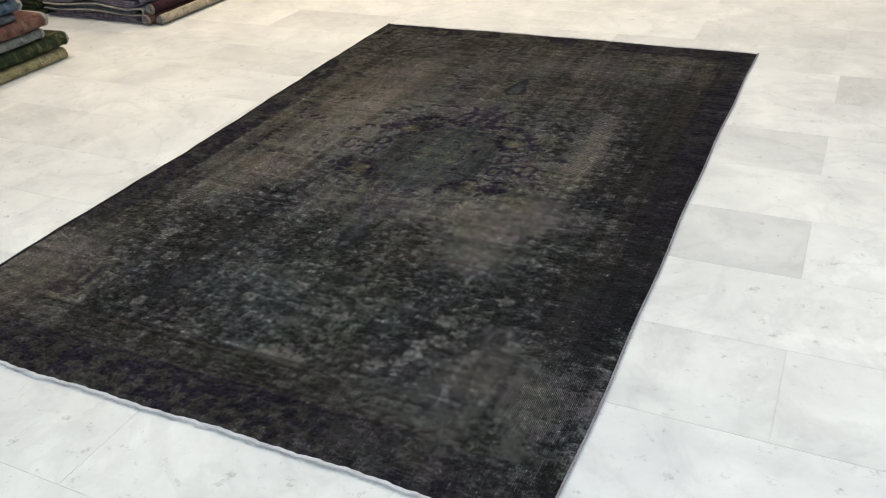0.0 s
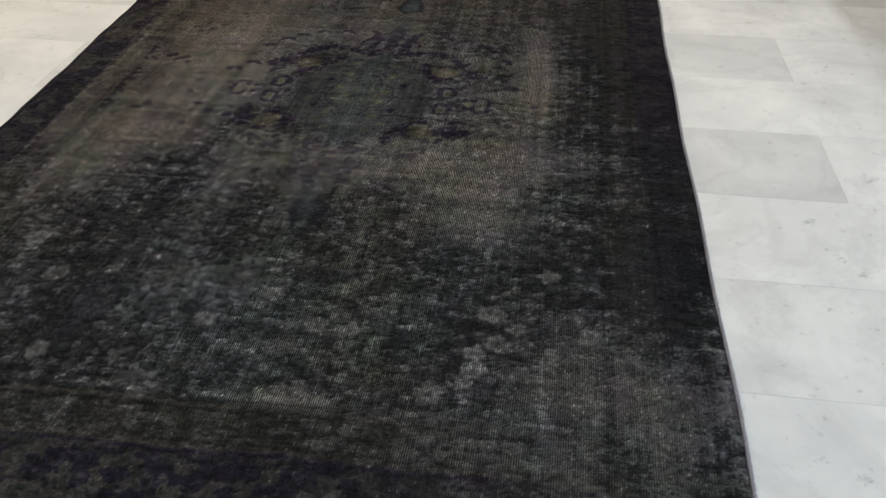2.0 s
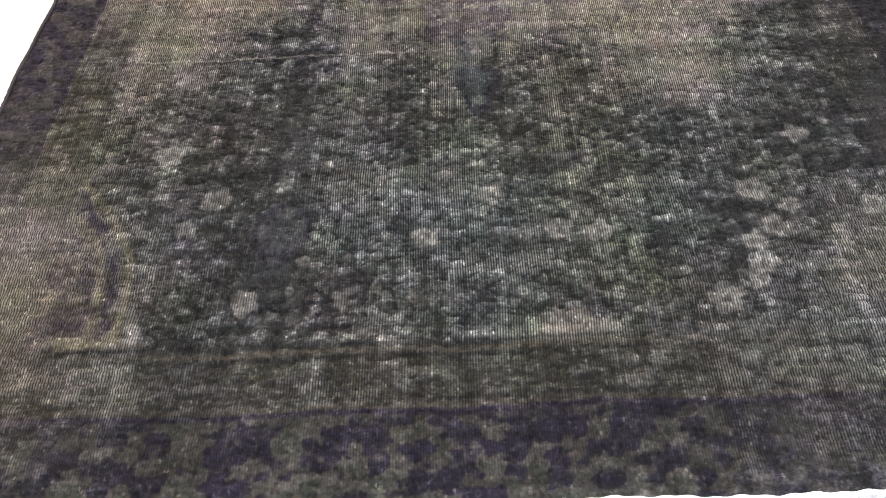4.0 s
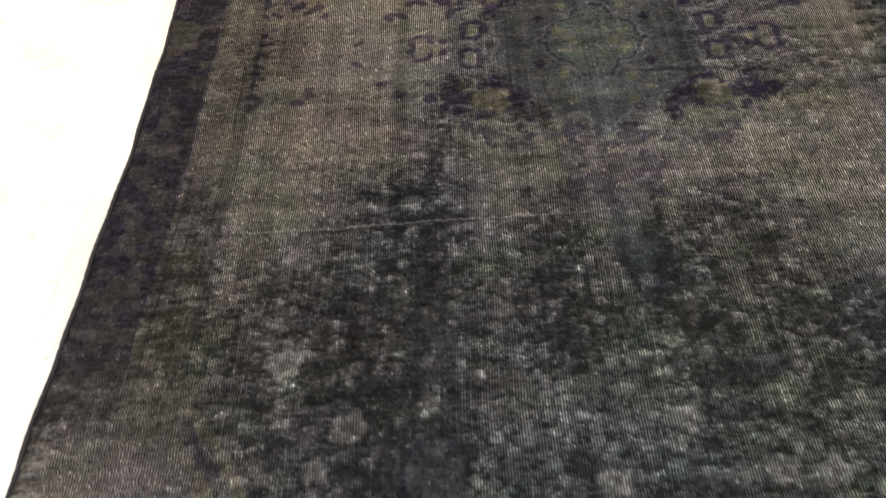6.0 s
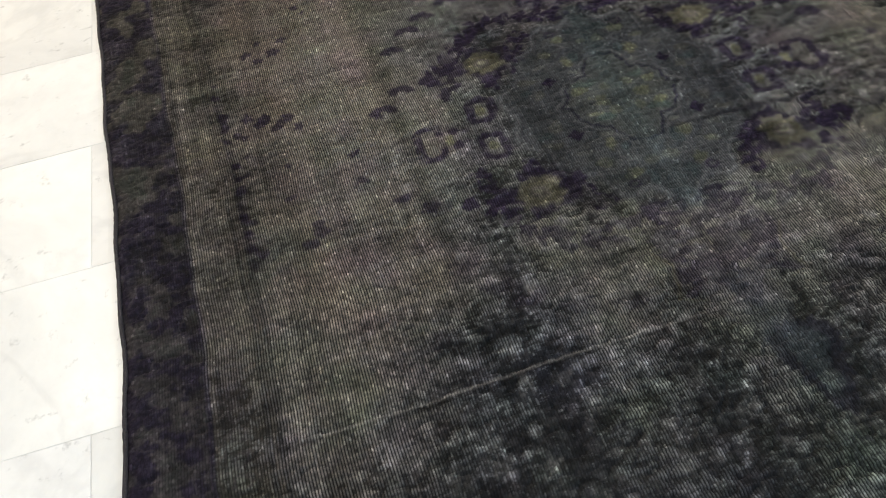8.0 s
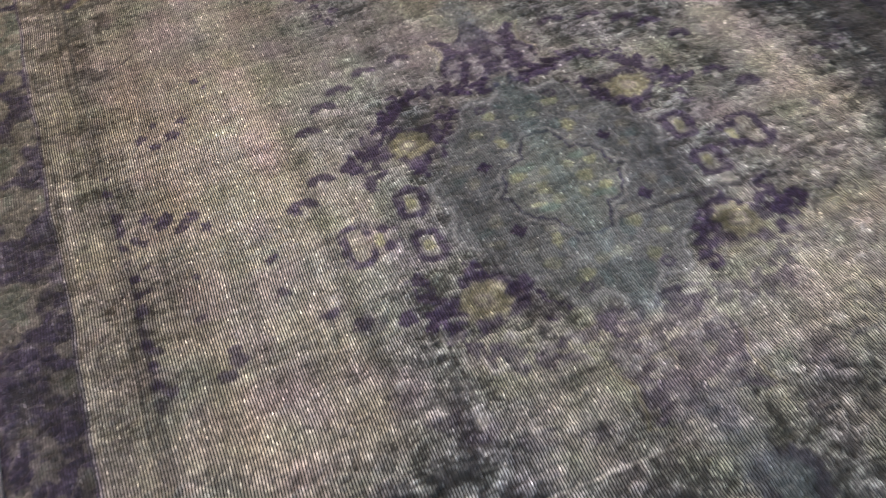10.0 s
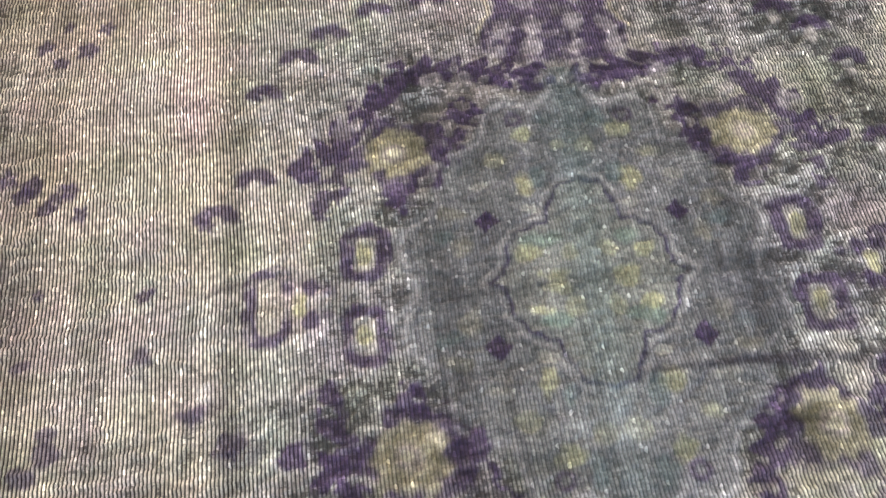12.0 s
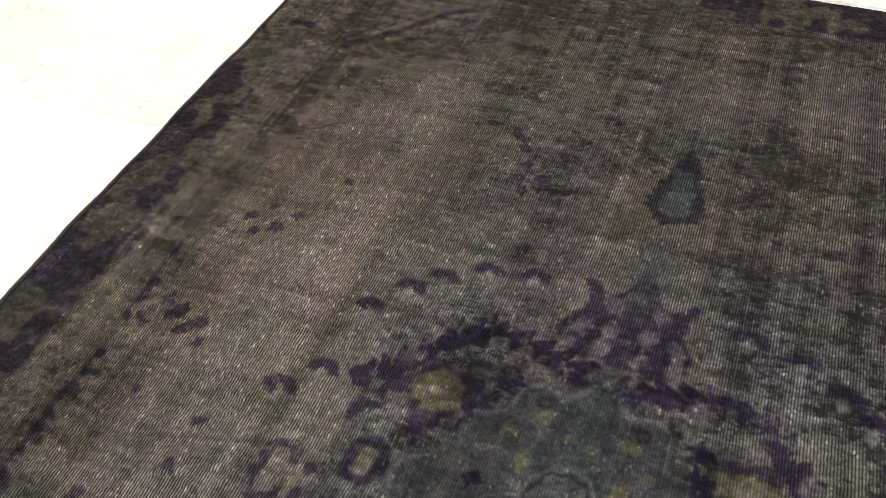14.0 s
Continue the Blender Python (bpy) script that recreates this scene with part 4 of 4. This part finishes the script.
def folded_rug(x_front, x_back, y0, y1, z, thick, mat, label, group, facing=1, slump=0.01, pale=None):
    """A rug folded into a long bundle: a sheet that runs back and forth, its round folds at the front. Several turns show at its ends."""
    root = tagged(new("folded_rug"), label, "folded rug", group)
    root.location = ((x_front + x_back) / 2, (y0 + y1) / 2, z)
    depth, sheet = abs(x_front - x_back), thick / 4.6
    half = depth / 2
    line = []
    lanes = [sheet * 0.55 + k * (thick - sheet * 1.1) / 3 for k in range(4)]
    line += [(-half + depth * k / 8, lanes[0]) for k in range(8)]
    big = (lanes[3] - lanes[0]) / 2
    line += [(half - big * 1.1 + big * 1.1 * math.sin(t), lanes[0] + big - big * math.cos(t)) for t in np.linspace(0.0, math.pi, 13)]
    line += [(half - big * 1.1 - (depth - big * 1.3) * k / 7, lanes[3]) for k in range(1, 8)]
    small = (lanes[2] - lanes[1]) / 2
    inner = [(-half * 0.9 + depth * 0.85 * k / 7, lanes[1]) for k in range(8)]
    inner += [(inner[-1][0] + small * 1.2 * math.sin(t), lanes[1] + small - small * math.cos(t)) for t in np.linspace(0.3, math.pi, 6)]
    inner += [(inner[7][0] - depth * 0.8 * k / 7, lanes[2]) for k in range(1, 8)]
    length = y1 - y0
    steps = max(8, int(length / 0.05))
    seed = random.uniform(0, 50)
    for name, path in (("wrap", line), ("inner_fold", inner)):
        verts, faces = [], []
        n = len(path)
        for j in range(steps + 1):
            y = -length / 2 + length * j / steps
            for k, (x, h) in enumerate(path):
                x2, h2 = path[min(k + 1, n - 1)]
                x1, h1 = path[max(k - 1, 0)]
                tx, th = x2 - x1, h2 - h1
                size = math.hypot(tx, th) or 1
                nx, nh = -th / size * sheet * 0.46, tx / size * sheet * 0.46
                gx, gy, gz = root.location.x + x * facing, root.location.y + y, z + h
                w = (noise.noise((gy * 2.2, gx * 5.5, 0.7)) + 0.4 * noise.noise((gy * 7, gx * 13, 3.3))) * slump * min(1.0, gz / 0.10) + noise.noise((y * 9 + seed, x * 9, h * 9)) * 0.002
                wx = noise.noise((y * 2.0, seed, h * 5)) * slump * 1.3 * (1 if x > 0 else 0.3)
                fray = noise.noise((x * 6, seed + h * 40, 0.5 + j)) * 0.008 * (j in (0, steps))
                for sgn in (1, -1):
                    verts.append(((x + nx * sgn + wx) * facing, y + fray, max(0.001 if z == 0 else -0.02, h + nh * sgn + w)))
        m = 2 * n
        for j in range(steps):
            for k in range(n - 1):
                o = j * m + 2 * k
                faces.append((o, o + 2, o + m + 2, o + m))
                faces.append((o + 1, o + m + 1, o + m + 3, o + 3))
            for k in (0, n - 1):
                o = j * m + 2 * k
                faces.append((o, o + m, o + m + 1, o + 1) if k == 0 else (o, o + 1, o + m + 1, o + m))
        for j in (0, steps):
            for k in range(n - 1):
                o = j * m + 2 * k
                faces.append((o, o + 1, o + 3, o + 2) if j == 0 else (o, o + 2, o + 3, o + 1))
        if facing < 0:
            faces = [f[::-1] for f in faces]
        mesh_object(name, verts, faces, mat, root, "", True)
    if pale:      # pale woven binding along each end of the wrap
        for y in (-length / 2, length / 2):
            verts, faces = [], []
            for k, (x, h) in enumerate(line):
                gx, gy, gz = root.location.x + x * facing, root.location.y + y, z + h
                w = (noise.noise((gy * 2.2, gx * 5.5, 0.7)) + 0.4 * noise.noise((gy * 7, gx * 13, 3.3))) * slump * min(1.0, gz / 0.10)
                fuzz = 1 + 0.5 * noise.noise((k * 1.7, seed, y))
                for i in range(5):
                    t = 2 * math.pi * i / 5
                    verts.append(((x + 0.003 * fuzz) * facing, y + 0.011 * fuzz * math.cos(t), max(0.001, h + w + sheet * 0.58 * fuzz * math.sin(t))))
                if k:
                    o = (k - 1) * 5
                    faces += [(o + i, o + (i + 1) % 5, o + 5 + (i + 1) % 5, o + 5 + i) for i in range(5)]
            mesh_object("end_binding", verts, faces, pale, root, "pale cotton end", True)
    return root


def rolled_rug(x, y0, y1, z, radius, mat, label):
    """A rug rolled into a tube: a spiral sheet with its turns open at both ends."""
    root = tagged(new("rolled_rug"), label, "rolled rug", "rolled rugs beside the stack")
    root.location = (x, (y0 + y1) / 2, z + radius)
    length, turns, sheet = y1 - y0, 2.6, radius * 0.26
    n, steps = 48, 26
    seed = random.uniform(0, 40)
    verts, faces = [], []
    for j in range(steps + 1):
        y = -length / 2 + length * j / steps
        for k in range(n + 1):
            t = 2 * math.pi * turns * k / n
            mid = radius - sheet * 0.5 - (radius * 0.72) * (1 - k / n)
            for sgn in (0.5, -0.5):
                rad = mid + sheet * 0.8 * sgn + 0.0015 * noise.noise((y * 6 + seed, t, 0.2))
                verts.append((rad * math.cos(t), y + 0.004 * noise.noise((t * 2, seed, j)) * (j in (0, steps)), rad * math.sin(t) * 0.94 - radius * 0.04))
    m = 2 * (n + 1)
    for j in range(steps):
        for k in range(n):
            o = j * m + 2 * k
            faces += [(o, o + m, o + m + 2, o + 2), (o + 1, o + 3, o + m + 3, o + m + 1)]
        o = j * m + 2 * n
        faces.append((o, o + m, o + m + 1, o + 1))
    for j in (0, steps):
        for k in range(n):
            o = j * m + 2 * k
            faces.append((o, o + 2, o + 3, o + 1) if j == 0 else (o, o + 1, o + 3, o + 2))
    mesh_object("roll", verts, faces, mat, root, "", True)
    verts, faces = [], []
    for k in range(n + 1):
        t = 2 * math.pi * turns * k / n
        mid = radius - sheet * 0.5 - (radius * 0.72) * (1 - k / n)
        for i in range(4):
            w = 2 * math.pi * i / 4
            rad = mid + sheet * 0.3 * math.sin(w)
            verts.append((rad * math.cos(t), -length / 2 - 0.001 + 0.005 * math.cos(w), rad * math.sin(t) * 0.94 - radius * 0.04))
        if k:
            o = (k - 1) * 4
            faces += [(o + i, o + (i + 1) % 4, o + 4 + (i + 1) % 4, o + 4 + i) for i in range(4)]
    mesh_object("end_binding", verts, faces, ENDS, root, "pale cotton end", True)
    return root


W_TAN = stacked_wool("tan_olive_wool", (0.11, 0.10, 0.055), (0.20, 0.18, 0.10), (0.26, 0.23, 0.15))
W_GREEN = stacked_wool("dark_green_wool", (0.008, 0.014, 0.010), (0.022, 0.030, 0.016), (0.10, 0.10, 0.045))
W_GREY = stacked_wool("grey_wool", (0.06, 0.07, 0.07), (0.12, 0.13, 0.125), (0.2, 0.2, 0.18))
W_BROWN = stacked_wool("brown_red_wool", (0.06, 0.03, 0.028), (0.11, 0.06, 0.05), (0.17, 0.12, 0.09))
W_SLATE = stacked_wool("slate_wool", (0.045, 0.05, 0.065), (0.075, 0.085, 0.10), (0.13, 0.14, 0.15))
W_BLUE = stacked_wool("blue_wool", (0.025, 0.04, 0.07), (0.05, 0.075, 0.11), (0.1, 0.12, 0.14))
W_LILAC = stacked_wool("lilac_wool", (0.09, 0.08, 0.11), (0.16, 0.14, 0.18), (0.22, 0.2, 0.23))
W_DARK = stacked_wool("dark_red_wool", (0.012, 0.008, 0.01), (0.03, 0.012, 0.018), (0.06, 0.03, 0.035))
W_CREAM = stacked_wool("cream_wool", (0.2, 0.17, 0.12), (0.33, 0.29, 0.22), (0.4, 0.36, 0.3))
ENDS = cotton("bleached_cotton", (0.42, 0.39, 0.34), (0.16, 0.15, 0.14))


def stack(x_front, x_back, y0, y1, layers, group, facing, slump=0.012):
    z = 0.0
    for thick, mat, words, dx, dy0, dy1, pale in layers:
        folded_rug(x_front + dx * facing, x_back, y0 + dy0, y1 + dy1, z, thick, mat, words, group, facing, slump, pale)
        z += thick + 0.002


stack(-2.16, -2.95, -1.3, 0.43, [
    (0.052, W_TAN, "tan olive folded rug at the bottom of a stack", 0.0, 0, 0.0, None),
    (0.062, W_GREEN, "dark green folded rug with a pale end", 0.0, 0, 0.02, ENDS),
    (0.045, W_GREY, "grey folded rug with a frayed pale end", -0.01, 0, -0.09, ENDS),
    (0.062, W_BROWN, "brown-red folded rug with a pale end", 0.0, 0, -0.06, ENDS),
    (0.036, W_SLATE, "slate grey folded rug in a stack", -0.01, 0, -0.2, None),
    (0.052, W_BLUE, "faded blue folded rug in a stack", 0.0, 0, -0.17, ENDS),
    (0.045, W_SLATE, "slate grey folded rug in a stack", -0.01, 0, -0.2, None),
    (0.045, W_BLUE, "faded blue folded rug in a stack", -0.01, 0, -0.2, None),
    (0.050, W_LILAC, "lilac grey folded rug on top of a stack", -0.03, 0, -0.2, None),
], "stacked folded rugs beside the wall", 1)
stack(-2.17, -2.88, 0.985, 2.3, [
    (0.045, W_LILAC, "lilac grey folded rug at the bottom of a stack", -0.02, 0.0, 0, None),
    (0.040, W_SLATE, "dark slate folded rug with wavy folds", 0.0, -0.02, 0, ENDS),
    (0.050, W_LILAC, "lilac folded rug with wavy folds", -0.01, -0.01, 0, None),
    (0.045, W_SLATE, "dark slate folded rug with wavy folds", 0.0, 0.0, 0, ENDS),
    (0.060, W_LILAC, "lilac folded rug with wavy folds", -0.02, -0.02, 0, None),
    (0.070, W_BLUE, "faded blue folded rug in a stack", 0.0, 0, 0, None),
    (0.070, W_LILAC, "lilac folded rug on top of a stack", -0.02, 0, 0, None),
], "stacked folded rugs in the corner", 1, 0.03)
rolled_rug(-2.085, 0.985, 2.4, 0.0, 0.030, W_CREAM, "cream rug rolled up on the floor beside a stack")
rolled_rug(-2.150, 0.955, 2.4, 0.0, 0.034, W_BROWN, "brown-red rug rolled up on the floor beside a stack")
rolled_rug(-2.120, 0.970, 2.4, 0.052, 0.034, W_DARK, "dark red rug rolled up on top of two others")
stack(-2.90, -3.7, 1.0, 2.3, [
    (0.09, W_GREEN, "dark green folded rug in a stack", 0, 0, 0, None),
    (0.09, W_GREEN, "dark green folded rug in a stack", 0.02, 0.02, 0, None),
    (0.09, W_DARK, "dark red folded rug in a stack", 0, 0, 0, None),
    (0.09, W_GREEN, "dark green folded rug in a stack", 0, 0, 0, None),
    (0.09, W_DARK, "dark red folded rug on top of a stack", 0, 0, 0, None),
], "stacked folded rugs behind the others", 1)
stack(1.83, 2.7, 0.0, 2.4, [
    (0.07, W_GREEN, "very dark green folded rug at the bottom of a stack", 0, 0, 0, None),
    (0.09, W_DARK, "dark red folded rug in a stack", 0, 0, 0, None),
    (0.09, W_DARK, "dark red folded rug in a stack", -0.02, 0.02, 0, None),
    (0.09, W_DARK, "dark red folded rug in a stack", 0.01, 0, 0, None),
    (0.09, W_BROWN, "brown-red folded rug in a stack", 0, 0.03, 0, None),
    (0.09, W_DARK, "dark red folded rug in a stack", 0.01, 0, 0, None),
    (0.09, W_BROWN, "brown-red folded rug on top of a stack", 0, 0.03, 0, None),
], "stacked folded rugs across the aisle", -1)

# ------------------------------------------------------------------ marble tiles
TILE, ROW, GAP = 0.60, 0.30, 0.0006


def tile_data(long):
    """One tile with a small bevel; its top face lies at the origin's height."""
    x, y, c = long / 2 - GAP / 2, ROW / 2 - GAP / 2, 0.0005
    verts = [(-x, -y, -0.011), (x, -y, -0.011), (x, y, -0.011), (-x, y, -0.011), (-x, -y, -c * 0.7), (x, -y, -c * 0.7), (x, y, -c * 0.7), (-x, y, -c * 0.7),
             (-x + c, -y + c, 0), (x - c, -y + c, 0), (x - c, y - c, 0), (-x + c, y - c, 0)]
    faces = [(8, 9, 10, 11)]
    for o in (0, 4):
        faces += [(o + i, o + (i + 1) % 4, o + 4 + (i + 1) % 4, o + 4 + i) for i in range(4)]
    data = bpy.data.meshes.new("tile")
    data.from_pydata(verts, [], faces)
    data.materials.append(MARBLE)
    return data


shared, cut_tile = tile_data(TILE), tile_data(0.495)
GREYER = {(1, 0): 0.87, (1, 2): 0.90, (2, 4): 0.84, (-2, 3): 0.9, (2, 1): 1.02, (2, 2): 1.0, (2, 0): 1.02, (2, -1): 1.02, (1, -2): 0.94, (2, -2): 0.97, (2, 3): 1.0, (2, 5): 0.98, (1, 4): 1.0}
rest_v, rest_f = [], []
tones = random.Random(5)
for j in range(-15, 20):
    low, high = max(-0.37 + ROW * j, Y0), min(-0.37 + ROW * (j + 1), Y1)
    if high - low < 0.02:
        continue
    y, deep = (low + high) / 2, (high - low) / ROW
    if j % 2 == 0:
        spans = [(1.1 + TILE * (i - 1), 1.1 + TILE * i, i) for i in range(-10, 9)]
    else:      # these rows hold one cut tile, under the rug
        spans = [(0.765 + TILE * (i - 1), 0.765 + TILE * i, i) for i in range(0, 9)] + [(-0.33, 0.165, -1)]
        spans += [(-0.33 + TILE * (i + 1), -0.33 + TILE * (i + 2), i) for i in range(-10, -1)]
    for x_from, x_to, i in spans:
        x_from, x_to = max(x_from, X0), min(x_to, X1)
        x, long = (x_from + x_to) / 2, x_to - x_from
        tone = GREYER.get((i + 1, j), tones.choice((1.0, 1.0, 1.02, 0.98, 0.96, 0.92)))
        if long < 0.02:
            continue
        if -3.3 < x < 2.6 and -2.3 < y < 2.9:
            ob = new("tile", shared if long > 0.55 else cut_tile)
            ob.location = (x, y, tones.uniform(-0.0004, 0.0))
            ob.parent = floor
            ob.color = (tone, tone, tone * tones.uniform(0.985, 1.0), 1)
        else:
            o = len(rest_v)
            rest_v += [(vx * long / TILE + x, vy * deep + y, vz) for vx, vy, vz in (tuple(w.co) for w in shared.vertices)]
            rest_f += [tuple(o + k for k in f.vertices) for f in shared.polygons]
tagged(mesh_object("outer_tiles", rest_v, rest_f, MARBLE, floor), "white marble tiles", kind="stuff")
